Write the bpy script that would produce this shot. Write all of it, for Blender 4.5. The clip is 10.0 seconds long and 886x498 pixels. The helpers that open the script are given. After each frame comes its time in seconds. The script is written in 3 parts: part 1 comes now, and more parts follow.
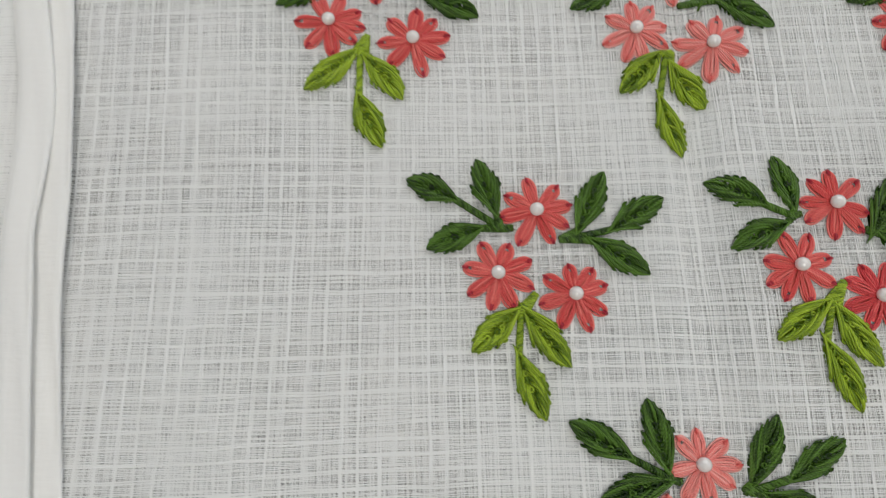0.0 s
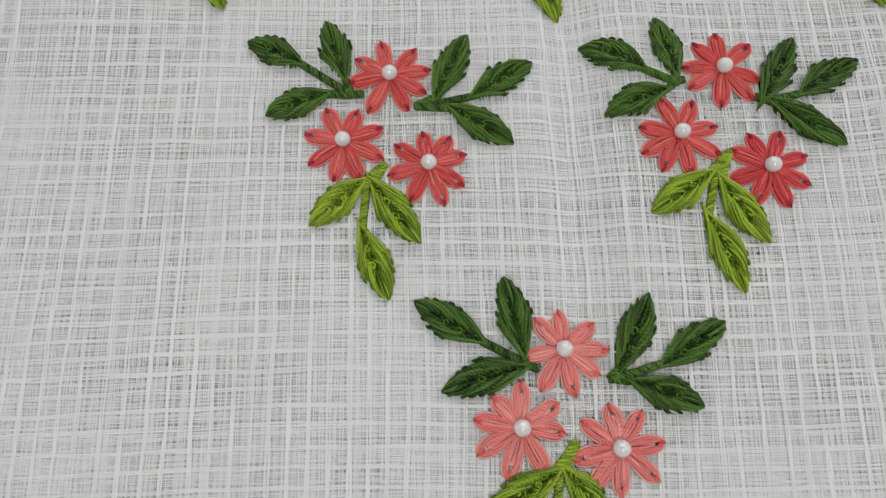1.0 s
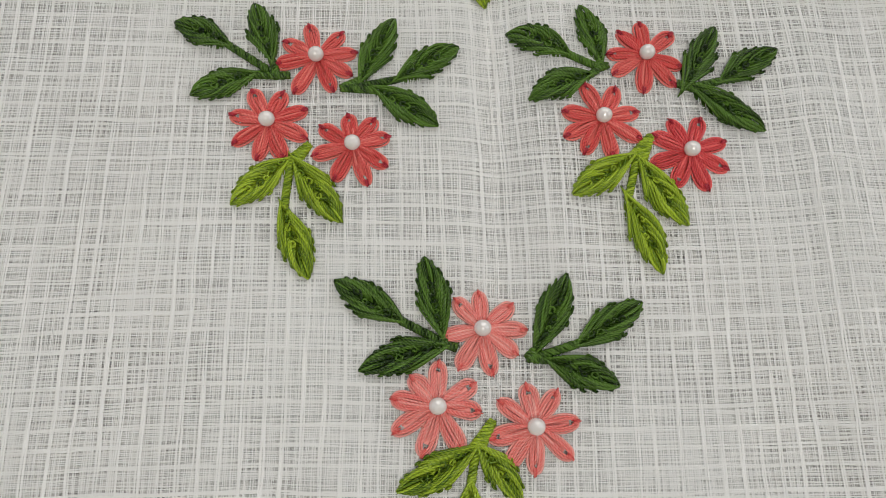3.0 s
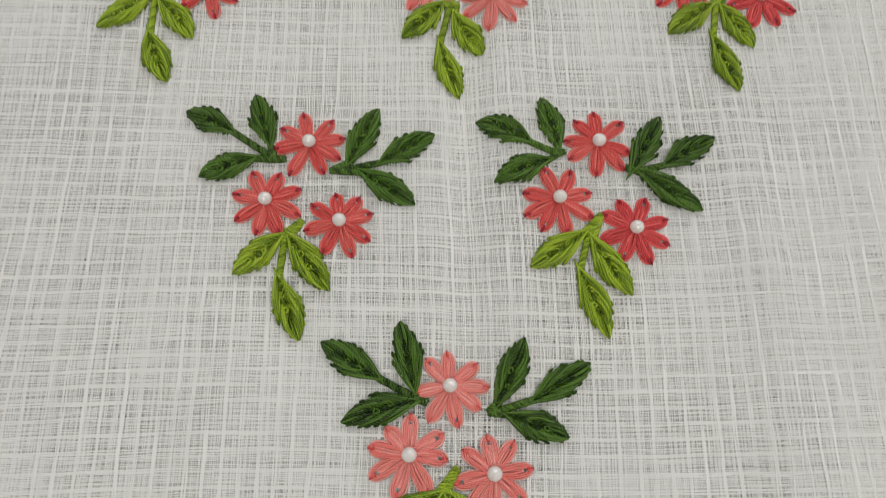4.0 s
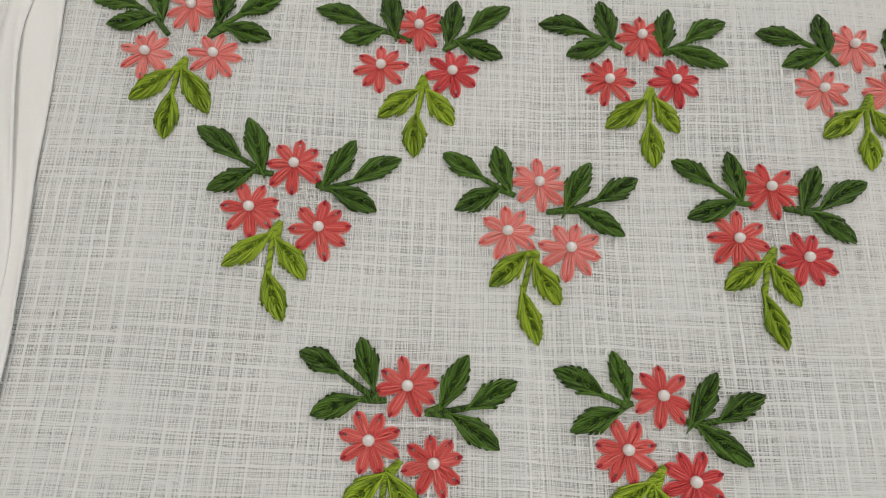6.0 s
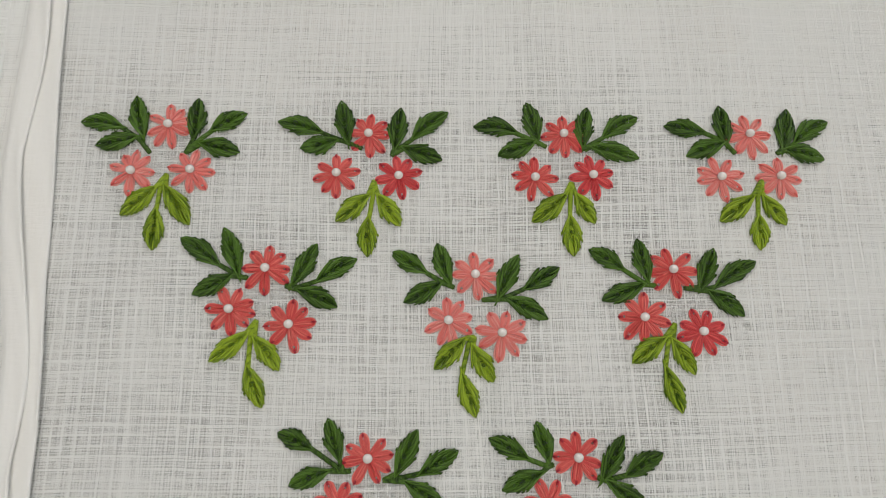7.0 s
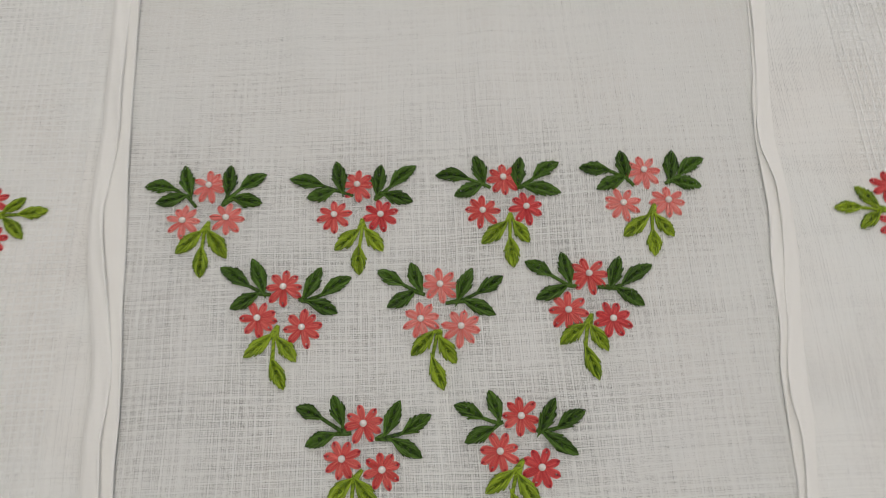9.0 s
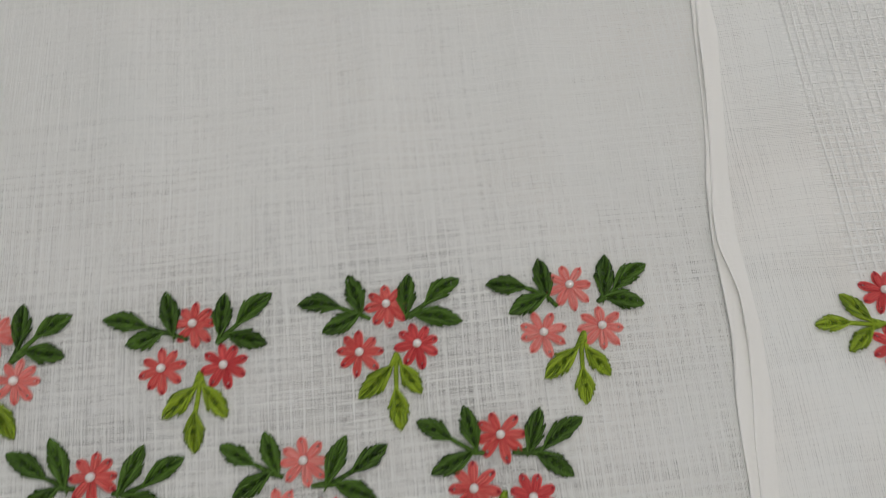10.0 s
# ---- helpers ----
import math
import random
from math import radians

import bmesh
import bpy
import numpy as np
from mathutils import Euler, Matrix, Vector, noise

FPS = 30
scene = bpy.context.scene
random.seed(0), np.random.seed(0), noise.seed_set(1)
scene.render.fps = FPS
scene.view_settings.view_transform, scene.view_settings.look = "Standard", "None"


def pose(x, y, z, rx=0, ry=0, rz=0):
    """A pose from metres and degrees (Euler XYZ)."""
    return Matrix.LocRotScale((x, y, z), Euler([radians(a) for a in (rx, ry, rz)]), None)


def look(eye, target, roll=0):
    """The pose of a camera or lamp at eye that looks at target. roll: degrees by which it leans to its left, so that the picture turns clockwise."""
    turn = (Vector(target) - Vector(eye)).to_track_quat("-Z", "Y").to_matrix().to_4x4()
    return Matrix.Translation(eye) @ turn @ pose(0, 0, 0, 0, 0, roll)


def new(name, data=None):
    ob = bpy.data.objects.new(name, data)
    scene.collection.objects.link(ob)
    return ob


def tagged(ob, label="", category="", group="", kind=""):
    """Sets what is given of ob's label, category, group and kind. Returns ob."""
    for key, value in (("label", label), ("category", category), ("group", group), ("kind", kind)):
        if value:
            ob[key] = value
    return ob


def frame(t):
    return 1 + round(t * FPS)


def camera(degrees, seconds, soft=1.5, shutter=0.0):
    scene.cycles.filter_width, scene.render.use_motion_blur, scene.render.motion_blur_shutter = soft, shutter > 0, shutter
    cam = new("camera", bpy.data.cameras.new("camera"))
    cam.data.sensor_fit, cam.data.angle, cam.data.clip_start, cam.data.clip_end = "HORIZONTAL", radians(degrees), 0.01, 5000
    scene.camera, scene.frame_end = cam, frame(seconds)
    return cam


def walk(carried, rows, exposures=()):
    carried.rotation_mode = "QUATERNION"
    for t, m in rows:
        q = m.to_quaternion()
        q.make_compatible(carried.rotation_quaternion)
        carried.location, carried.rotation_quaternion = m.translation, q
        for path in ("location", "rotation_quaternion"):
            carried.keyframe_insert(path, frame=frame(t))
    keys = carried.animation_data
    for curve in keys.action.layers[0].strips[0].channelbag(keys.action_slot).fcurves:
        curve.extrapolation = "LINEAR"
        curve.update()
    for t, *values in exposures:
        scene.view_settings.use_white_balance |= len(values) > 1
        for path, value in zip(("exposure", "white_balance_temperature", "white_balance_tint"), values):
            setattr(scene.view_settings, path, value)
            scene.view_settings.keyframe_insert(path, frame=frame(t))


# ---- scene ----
cam = camera(67.4, 10.0, soft=0.55, shutter=0.28)
# seconds, eye in metres, turn in degrees; the cloth lies at z = 0
ROWS = [
    (0.0, -0.0495, -0.0357, 0.1296, 12.33, 0.04, -1.32),
    (0.5, -0.0352, -0.0453, 0.1147, 12.74, -0.68, -1.95),
    (1.0, -0.0215, -0.0588, 0.1101, 13.51, -0.01, -1.06),
    (1.5, -0.0174, -0.0623, 0.1083, 13.19, -0.85, -1.41),
    (2.0, -0.0158, -0.0631, 0.1074, 13.26, -1.28, -1.57),
    (3.3, -0.0082, -0.0640, 0.1114, 14.61, -1.60, -0.88),
    (3.5, -0.0062, -0.0623, 0.1143, 14.73, -1.54, -0.87),
    (4.0, -0.0054, -0.0593, 0.1276, 15.98, -1.17, -0.45),
    (4.5, -0.0093, -0.0486, 0.1441, 16.41, -1.78, 1.03),
    (5.0, -0.0140, -0.0406, 0.1462, 17.18, -1.85, 1.31),
    (5.5, -0.0251, -0.0273, 0.1491, 17.53, -1.78, 2.10),
    (5.7, -0.0269, -0.0214, 0.1525, 17.94, -1.58, 2.28),
    (6.8, -0.0141, 0.0043, 0.1887, 14.58, -1.43, 0.17),
    (7.0, -0.0122, 0.0133, 0.1991, 13.64, -1.06, -0.23),
    (7.5, -0.0133, 0.0047, 0.2297, 12.23, 0.12, 0.47),
    (8.0, -0.0091, -0.0127, 0.2598, 11.07, 0.23, -0.27),
    (8.3, -0.0085, -0.0211, 0.2595, 10.43, -0.61, -0.56),
    (8.5, -0.0096, -0.0240, 0.2562, 10.68, -0.79, -0.25),
    (8.8, -0.0134, -0.0150, 0.2671, 12.92, -0.38, -0.62),
    (8.9, 0.0049, -0.0124, 0.2692, 15.59, 1.69, -0.72),
    (9.0, 0.0038, -0.0192, 0.2612, 18.58, 0.96, -2.58),
    (9.2, 0.0287, 0.0074, 0.2532, 17.61, 3.51, -6.73),
    (9.3, 0.0405, 0.0177, 0.2436, 18.27, 3.35, -7.98),
    (9.4, 0.0552, 0.0353, 0.2344, 18.17, 2.17, -8.96),
    (9.5, 0.0681, 0.0488, 0.2264, 18.39, 3.16, -10.06),
    (9.6, 0.0774, 0.0632, 0.2168, 18.03, 3.73, -10.71),
    (9.7, 0.0779, 0.0679, 0.2108, 17.90, 4.42, -10.38),
    (9.8, 0.0686, 0.0622, 0.2111, 18.62, 3.99, -8.73),
    (9.9, 0.0593, 0.0579, 0.2098, 17.32, 2.83, -6.77),
    (10.0, 0.0439, 0.0533, 0.2132, 16.55, -0.10, -5.94),
]
# seconds, stops, white balance in kelvin and its tint
EXPOSURES = [(0.0, 0.0, 6350, 11), (1.0, 0.03, 6250, 12), (2.0, 0.04, 6480, 12), (4.5, 0.02, 6600, 11), (5.7, 0.0, 6650, 12), (7.0, -0.05, 6600, 11),
             (8.0, -0.11, 6600, 10), (8.5, -0.18, 6600, 10), (9.0, -0.2, 6650, 13), (9.5, -0.48, 6800, 16), (10.0, -0.33, 6480, 12)]
walk(cam, [(t, pose(x, y, z, rx, ry, rz)) for t, x, y, z, rx, ry, rz in ROWS], EXPOSURES)

# ---------------------------------------------------------------- light
world = bpy.data.worlds.new("daylight")
world.use_nodes = True
scene.world = world
sky = world.node_tree.nodes.new("ShaderNodeTexSky")
sky.sky_type, sky.sun_disc = "NISHITA", False
sky.sun_elevation, sky.sun_rotation = radians(40), radians(120)
back = world.node_tree.nodes["Background"]
world.node_tree.links.new(sky.outputs[0], back.inputs[0])
back.inputs[1].default_value = 0.1


def area_lamp(name, eye, target, wide, high, watts, colour):
    data = bpy.data.lights.new(name, "AREA")
    data.shape, data.size, data.size_y, data.energy, data.color = "RECTANGLE", wide, high, watts, colour
    ob = new(name, data)
    ob.matrix_world = look(eye, target)
    return ob


# daylight through the far window's two casements
area_lamp("unseen_daylight", (-0.20, 1.27, 1.06), (0.0, 0.05, 0.0), 0.60, 0.90, 4.57, (1.0, 0.972, 0.905))
area_lamp("unseen_daylight", (0.62, 1.27, 1.06), (0.0, 0.05, 0.0), 0.60, 0.90, 4.57, (1.0, 0.972, 0.905))
# soft fill added from both sides, placed at the invented side windows
area_lamp("unseen_daylight", (-1.66, 0.15, 1.05), (0, 0.1, 0.0), 1.5, 1.3, 2.24, (1.0, 0.963, 0.895))
area_lamp("unseen_daylight", (1.66, 0.25, 1.05), (0, 0.1, 0.0), 1.5, 1.3, 4.28, (1.0, 0.963, 0.895))
# unseen fill added overhead behind the viewer, to balance the light along the cloth
area_lamp("overhead_fill", (-0.1, -0.75, 1.68), (-0.05, -0.20, 0.0), 0.8, 0.7, 11.69, (1.0, 0.963, 0.885))


# ---------------------------------------------------------------- materials
def material(name):
    m = bpy.data.materials.new(name)
    m.use_nodes = True
    return m, m.node_tree, m.node_tree.nodes["Principled BSDF"]


def put(nt, socket, value):
    if isinstance(value, bpy.types.NodeSocket):
        nt.links.new(value, socket)
    else:
        socket.default_value = value


def calc(nt, op, *values):
    n = nt.nodes.new("ShaderNodeMath")
    n.operation = op
    for socket, value in zip(n.inputs, values):
        put(nt, socket, value)
    return n.outputs[0]


def span(nt, value, a, b, c=0.0, d=1.0):
    n = nt.nodes.new("ShaderNodeMapRange")
    n.interpolation_type = "SMOOTHSTEP"
    for socket, v in zip(n.inputs, (value, a, b, c, d)):
        put(nt, socket, v)
    return n.outputs[0]


def grain(nt, vector, scale, detail=2.0, stretch=None):
    if stretch:
        mp = nt.nodes.new("ShaderNodeMapping")
        mp.inputs["Scale"].default_value = stretch
        nt.links.new(vector, mp.inputs["Vector"])
        vector = mp.outputs[0]
    n = nt.nodes.new("ShaderNodeTexNoise")
    nt.links.new(vector, n.inputs["Vector"])
    n.inputs["Scale"].default_value, n.inputs["Detail"].default_value = scale, detail
    return n.outputs[0]


def chance(nt, value, shift=0.0):
    n = nt.nodes.new("ShaderNodeTexWhiteNoise")
    n.noise_dimensions = "1D"
    put(nt, n.inputs["W"], calc(nt, "ADD", value, shift))
    return n.outputs[0]


def tint(nt, fac, a, b):
    n = nt.nodes.new("ShaderNodeMix")
    n.data_type = "RGBA"
    put(nt, n.inputs[0], fac)
    put(nt, n.inputs[6], (*a, 1) if isinstance(a, tuple) else a)
    put(nt, n.inputs[7], (*b, 1) if isinstance(b, tuple) else b)
    return n.outputs[2]


def relief(nt, bsdf, height, strength, distance):
    n = nt.nodes.new("ShaderNodeBump")
    n.inputs["Strength"].default_value, n.inputs["Distance"].default_value = strength, distance
    nt.links.new(height, n.inputs["Height"])
    nt.links.new(n.outputs[0], bsdf.inputs["Normal"])


def streak(nt, along, index, scale, seed):
    """A smooth random value that runs along one yarn and differs from yarn to yarn."""
    mix = nt.nodes.new("ShaderNodeCombineXYZ")
    put(nt, mix.inputs[0], calc(nt, "MULTIPLY", along, scale))
    put(nt, mix.inputs[1], calc(nt, "ADD", calc(nt, "MULTIPLY", index, 3.71), seed))
    n = nt.nodes.new("ShaderNodeTexNoise")
    n.noise_dimensions = "2D"
    nt.links.new(mix.outputs[0], n.inputs["Vector"])
    n.inputs["Scale"].default_value, n.inputs["Detail"].default_value = 1.0, 1.0
    return calc(nt, "SUBTRACT", n.outputs[0], 0.5)


def yarns(nt, along, across, wander, pitch, cord_pitch, seed, narrow, width):
    """How far a set of parallel yarns covers a point: the fine ones, slack thin ones beside them, and the paired cords."""
    u = calc(nt, "ADD", across, wander)
    k = calc(nt, "DIVIDE", u, pitch)
    i = calc(nt, "FLOOR", k)
    place = calc(nt, "SUBTRACT", calc(nt, "FRACT", k), 0.5)
    off = calc(nt, "SUBTRACT", place, calc(nt, "MULTIPLY", calc(nt, "SUBTRACT", chance(nt, i, seed), 0.5), 0.30))
    off = calc(nt, "SUBTRACT", off, calc(nt, "MULTIPLY", streak(nt, along, i, 190.0, seed), 0.55))
    half = calc(nt, "ADD", width, calc(nt, "MULTIPLY", calc(nt, "POWER", chance(nt, i, seed + 31.7), 1.6), 0.15))
    half = calc(nt, "ADD", half, calc(nt, "MULTIPLY", streak(nt, along, i, 620.0, seed + 40.0), 0.12))
    half = calc(nt, "SUBTRACT", half, narrow)
    fine = span(nt, calc(nt, "SUBTRACT", calc(nt, "ABSOLUTE", off), half), 0.055, -0.055)
    # a thin slack yarn near the edge of each cell
    rim = calc(nt, "SUBTRACT", calc(nt, "ABSOLUTE", calc(nt, "SUBTRACT", calc(nt, "ABSOLUTE", place), 0.43)), calc(nt, "SUBTRACT", 0.085, calc(nt, "MULTIPLY", narrow, 0.7)))
    rim = calc(nt, "ADD", rim, calc(nt, "MULTIPLY", streak(nt, along, i, 260.0, seed + 9.0), 0.16))
    slack = calc(nt, "MULTIPLY", span(nt, rim, 0.06, -0.06), span(nt, chance(nt, i, seed + 77.7), 0.15, 0.85, 0.1, 0.95))
    fine = calc(nt, "MAXIMUM", fine, slack)
    c = calc(nt, "DIVIDE", calc(nt, "ADD", u, calc(nt, "MULTIPLY", streak(nt, along, 0.0, 120.0, seed + 3.0), 0.0004)), cord_pitch)
    ci = calc(nt, "FLOOR", c)
    jump = calc(nt, "MULTIPLY", calc(nt, "SUBTRACT", chance(nt, ci, seed + 5.3), 0.5), 0.5)
    cd = calc(nt, "ABSOLUTE", calc(nt, "SUBTRACT", calc(nt, "SUBTRACT", calc(nt, "FRACT", c), 0.5), jump))
    twin = calc(nt, "ABSOLUTE", calc(nt, "SUBTRACT", calc(nt, "MULTIPLY", cd, cord_pitch), calc(nt, "MULTIPLY", chance(nt, ci, seed + 2.2), 0.00030)))
    cord = span(nt, twin, 0.00021, 0.00011)
    cord = calc(nt, "MULTIPLY", cord, span(nt, chance(nt, ci, seed + 9.1), 0.1, 0.75, 0.4, 1.0))
    return fine, cord


def gauze(name, open_weave, seed, colour, corded=0.7):
    """Sheer hand-woven cotton: uneven fine yarns, a check of thicker cords, small holes between them."""
    m, nt, bsdf = material(name)
    tc = nt.nodes.new("ShaderNodeTexCoord").outputs["Object"]
    sep = nt.nodes.new("ShaderNodeSeparateXYZ")
    nt.links.new(tc, sep.inputs[0])
    x, y = sep.outputs[0], sep.outputs[1]
    pull = nt.nodes.new("ShaderNodeAttribute")
    pull.attribute_name = "pull"
    narrow = calc(nt, "MULTIPLY", pull.outputs["Fac"], 0.165)
    sway_x = calc(nt, "MULTIPLY", calc(nt, "SUBTRACT", grain(nt, tc, 11.0 + seed, 1.0), 0.5), 0.006)
    sway_y = calc(nt, "MULTIPLY", calc(nt, "SUBTRACT", grain(nt, tc, 13.0 + seed, 1.0), 0.5), 0.006)
    regional = span(nt, grain(nt, tc, 30.0, 2.0), 0.33, 0.66, -0.06, 0.03)
    narrow = calc(nt, "ADD", narrow, regional)
    warp, warp_cord = yarns(nt, y, x, sway_x, 0.00064, 0.0034, seed, narrow, open_weave)
    weft, weft_cord = yarns(nt, x, y, sway_y, 0.00060, 0.0040, seed + 50, narrow, open_weave)
    clear = calc(nt, "MULTIPLY", calc(nt, "SUBTRACT", 1.0, calc(nt, "MULTIPLY", warp, 0.93)),
                 calc(nt, "SUBTRACT", 1.0, calc(nt, "MULTIPLY", weft, 0.93)))
    cords = calc(nt, "MULTIPLY", calc(nt, "SUBTRACT", 1.0, calc(nt, "MULTIPLY", warp_cord, corded)),
                 calc(nt, "SUBTRACT", 1.0, calc(nt, "MULTIPLY", weft_cord, corded)))
    alpha = calc(nt, "SUBTRACT", 1.0, calc(nt, "MULTIPLY", clear, cords))
    mottle = grain(nt, tc, 16.0, 3.0)
    put(nt, bsdf.inputs["Base Color"], tint(nt, span(nt, mottle, 0.3, 0.7), (colour[0] * 0.955, colour[1] * 0.975, colour[2] * 0.985), (colour[0] * 0.985, colour[1] * 0.98, colour[2] * 0.976)))
    put(nt, bsdf.inputs["Alpha"], alpha)
    bsdf.inputs["Roughness"].default_value = 0.85
    bsdf.inputs["Specular IOR Level"].default_value = 0.25
    height = calc(nt, "ADD", calc(nt, "MULTIPLY", calc(nt, "ADD", warp, weft), 0.5), calc(nt, "ADD", warp_cord, weft_cord))
    relief(nt, bsdf, height, 0.5, 0.00018)
    return m


def hem_cloth():
    """The same cotton folded over on itself: dense, smooth and whiter."""
    m, nt, bsdf = material("folded_white_cotton")
    tc = nt.nodes.new("ShaderNodeTexCoord").outputs["Object"]
    fine = grain(nt, tc, 900.0, 2.0, (1.0, 0.25, 1.0))
    cross = grain(nt, tc, 900.0, 2.0, (0.2, 1.0, 1.0))
    put(nt, bsdf.inputs["Base Color"], tint(nt, grain(nt, tc, 30.0, 3.0), (0.93, 0.93, 0.905), (0.88, 0.88, 0.855)))
    bsdf.inputs["Roughness"].default_value = 0.8
    bsdf.inputs["Specular IOR Level"].default_value = 0.3
    relief(nt, bsdf, calc(nt, "ADD", fine, cross), 0.35, 0.00025)
    return m


def floss(name, dark, light, gloss=0.42):
    """Stranded cotton with a soft shine; colour runs a little from stitch to stitch."""
    m, nt, bsdf = material(name)
    tc = nt.nodes.new("ShaderNodeTexCoord").outputs["Object"]
    geo = nt.nodes.new("ShaderNodeNewGeometry")
    info = nt.nodes.new("ShaderNodeObjectInfo")
    mixed = calc(nt, "ADD", calc(nt, "MULTIPLY", geo.outputs["Random Per Island"], 0.68),
                 calc(nt, "MULTIPLY", info.outputs["Random"], 0.25))
    mixed = calc(nt, "ADD", mixed, calc(nt, "MULTIPLY", grain(nt, tc, 700.0, 2.0), 0.15))
    strand = nt.nodes.new("ShaderNodeAttribute")
    strand.attribute_name = "strand"
    sep = nt.nodes.new("ShaderNodeSeparateXYZ")
    nt.links.new(strand.outputs["Vector"], sep.inputs[0])
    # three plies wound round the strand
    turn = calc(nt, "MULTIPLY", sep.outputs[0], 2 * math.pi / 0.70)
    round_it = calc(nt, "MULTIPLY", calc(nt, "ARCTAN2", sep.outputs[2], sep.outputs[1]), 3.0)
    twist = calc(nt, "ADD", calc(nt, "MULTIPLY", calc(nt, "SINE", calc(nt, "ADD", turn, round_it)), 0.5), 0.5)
    # groove shade and ridge highlights painted into the colour along the twist
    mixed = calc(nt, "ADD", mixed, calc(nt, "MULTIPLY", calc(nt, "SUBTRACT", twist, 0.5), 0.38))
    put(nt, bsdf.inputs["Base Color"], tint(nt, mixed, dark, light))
    bsdf.inputs["Roughness"].default_value = gloss
    bsdf.inputs["Specular IOR Level"].default_value = 0.32
    relief(nt, bsdf, calc(nt, "ADD", twist, calc(nt, "MULTIPLY", grain(nt, tc, 5200.0, 2.0), 0.5)), 0.6, 0.00012)
    return m


def plain(name, a, b, scale, rough, bump=0.1, metal=0.0):
    m, nt, bsdf = material(name)
    tc = nt.nodes.new("ShaderNodeTexCoord").outputs["Object"]
    n = grain(nt, tc, scale, 4.0)
    put(nt, bsdf.inputs["Base Color"], tint(nt, n, a, b))
    bsdf.inputs["Roughness"].default_value, bsdf.inputs["Metallic"].default_value = rough, metal
    relief(nt, bsdf, grain(nt, tc, scale * 14, 3.0), bump, 0.002)
    return m


GAUZE = gauze("sheer_white_cotton", 0.045, 1.0, (0.93, 0.93, 0.905))
YARN = plain("white_cotton_yarn", (0.955, 0.97, 0.955), (0.92, 0.93, 0.915), 700.0, 0.8, 0.3)
GAUZE_BACK = gauze("sheer_white_cotton_behind", 0.095, 7.0, (0.90, 0.90, 0.875), 0.5)
GAUZE_SLEEVE = gauze("sheer_white_cotton_sleeve", 0.32, 3.0, (0.92, 0.92, 0.895), 0.35)
HEM = hem_cloth()
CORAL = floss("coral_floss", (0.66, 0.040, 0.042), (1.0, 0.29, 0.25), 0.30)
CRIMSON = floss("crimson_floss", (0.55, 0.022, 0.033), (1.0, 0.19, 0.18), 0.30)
# red darkened to paint the shadowed ties at the petal tips
SHADED_RED = floss("shaded_red_floss", (0.30, 0.008, 0.024), (0.62, 0.055, 0.080), 0.34)
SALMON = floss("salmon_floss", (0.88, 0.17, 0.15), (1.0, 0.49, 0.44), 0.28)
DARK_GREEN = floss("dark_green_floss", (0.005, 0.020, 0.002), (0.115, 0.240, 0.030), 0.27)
# the two leaf greens darkened, standing in for shade around the rib knots
SHADED_DARK_GREEN = floss("shaded_dark_green_floss", (0.003, 0.012, 0.001), (0.045, 0.105, 0.016), 0.30)
SHADED_LIGHT_GREEN = floss("shaded_light_green_floss", (0.022, 0.060, 0.001), (0.21, 0.35, 0.018), 0.30)
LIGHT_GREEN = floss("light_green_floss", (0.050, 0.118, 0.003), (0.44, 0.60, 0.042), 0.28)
WALL = plain("white_wall_paint", (0.80, 0.79, 0.77), (0.76, 0.75, 0.73), 3.0, 0.7)
CEILING = plain("white_ceiling_paint", (0.82, 0.82, 0.81), (0.79, 0.79, 0.78), 3.0, 0.8)
TILE = plain("grey_floor", (0.42, 0.41, 0.39), (0.36, 0.35, 0.33), 5.0, 0.4)
WOOD = plain("table_board", (0.17, 0.165, 0.155), (0.13, 0.125, 0.12), 9.0, 0.5)
FRAME = plain("white_window_paint", (0.80, 0.80, 0.79), (0.75, 0.75, 0.74), 8.0, 0.45)


def pearl():
    m, nt, bsdf = material("pearl")
    tc = nt.nodes.new("ShaderNodeTexCoord").outputs["Object"]
    put(nt, bsdf.inputs["Base Color"], tint(nt, grain(nt, tc, 600.0, 2.0), (0.80, 0.77, 0.74), (0.87, 0.84, 0.81)))
    bsdf.inputs["Roughness"].default_value = 0.22
    bsdf.inputs["Specular IOR Level"].default_value = 0.7
    bsdf.inputs["Coat Weight"].default_value = 1.0
    bsdf.inputs["Coat IOR"].default_value = 1.95
    bsdf.inputs["Coat Roughness"].default_value = 0.05
    return m


PEARL = pearl()


# ---------------------------------------------------------------- building blocks
def part(name, verts, faces, mat, parent=None, label="", smooth=True, tail=None):
    """One mesh object under a thing or a part; its points are given in the world and kept about its own middle."""
    full = len(verts[0]) == 6
    strand = np.array([q[3:] for q in verts], float) if full else None
    v = np.array([q[:3] for q in verts], float)
    mid = (v.min(0) + v.max(0)) / 2
    me = bpy.data.meshes.new(name)
    me.from_pydata((v - mid).tolist(), [], faces)
    if smooth:
        me.polygons.foreach_set("use_smooth", [True] * len(me.polygons))
    me.materials.append(mat)
    if tail:
        me.materials.append(tail[1])
        me.polygons.foreach_set("material_index", [0] * tail[0] + [1] * (len(me.polygons) - tail[0]))
    if full:
        me.attributes.new("strand", "FLOAT_VECTOR", "POINT").data.foreach_set("vector", strand.ravel())
    me.update()
    ob = new(name, me)
    ob.location = mid
    if parent is not None:
        ob.parent = parent
        ob.matrix_parent_inverse = Matrix.Translation(-parent.location)
    if label:
        tagged(ob, label)
    return ob


def thing(name, place, label, category, group=""):
    ob = new(name)
    ob.location = place
    ob.empty_display_size = 0.01
    return tagged(ob, label, category, group)


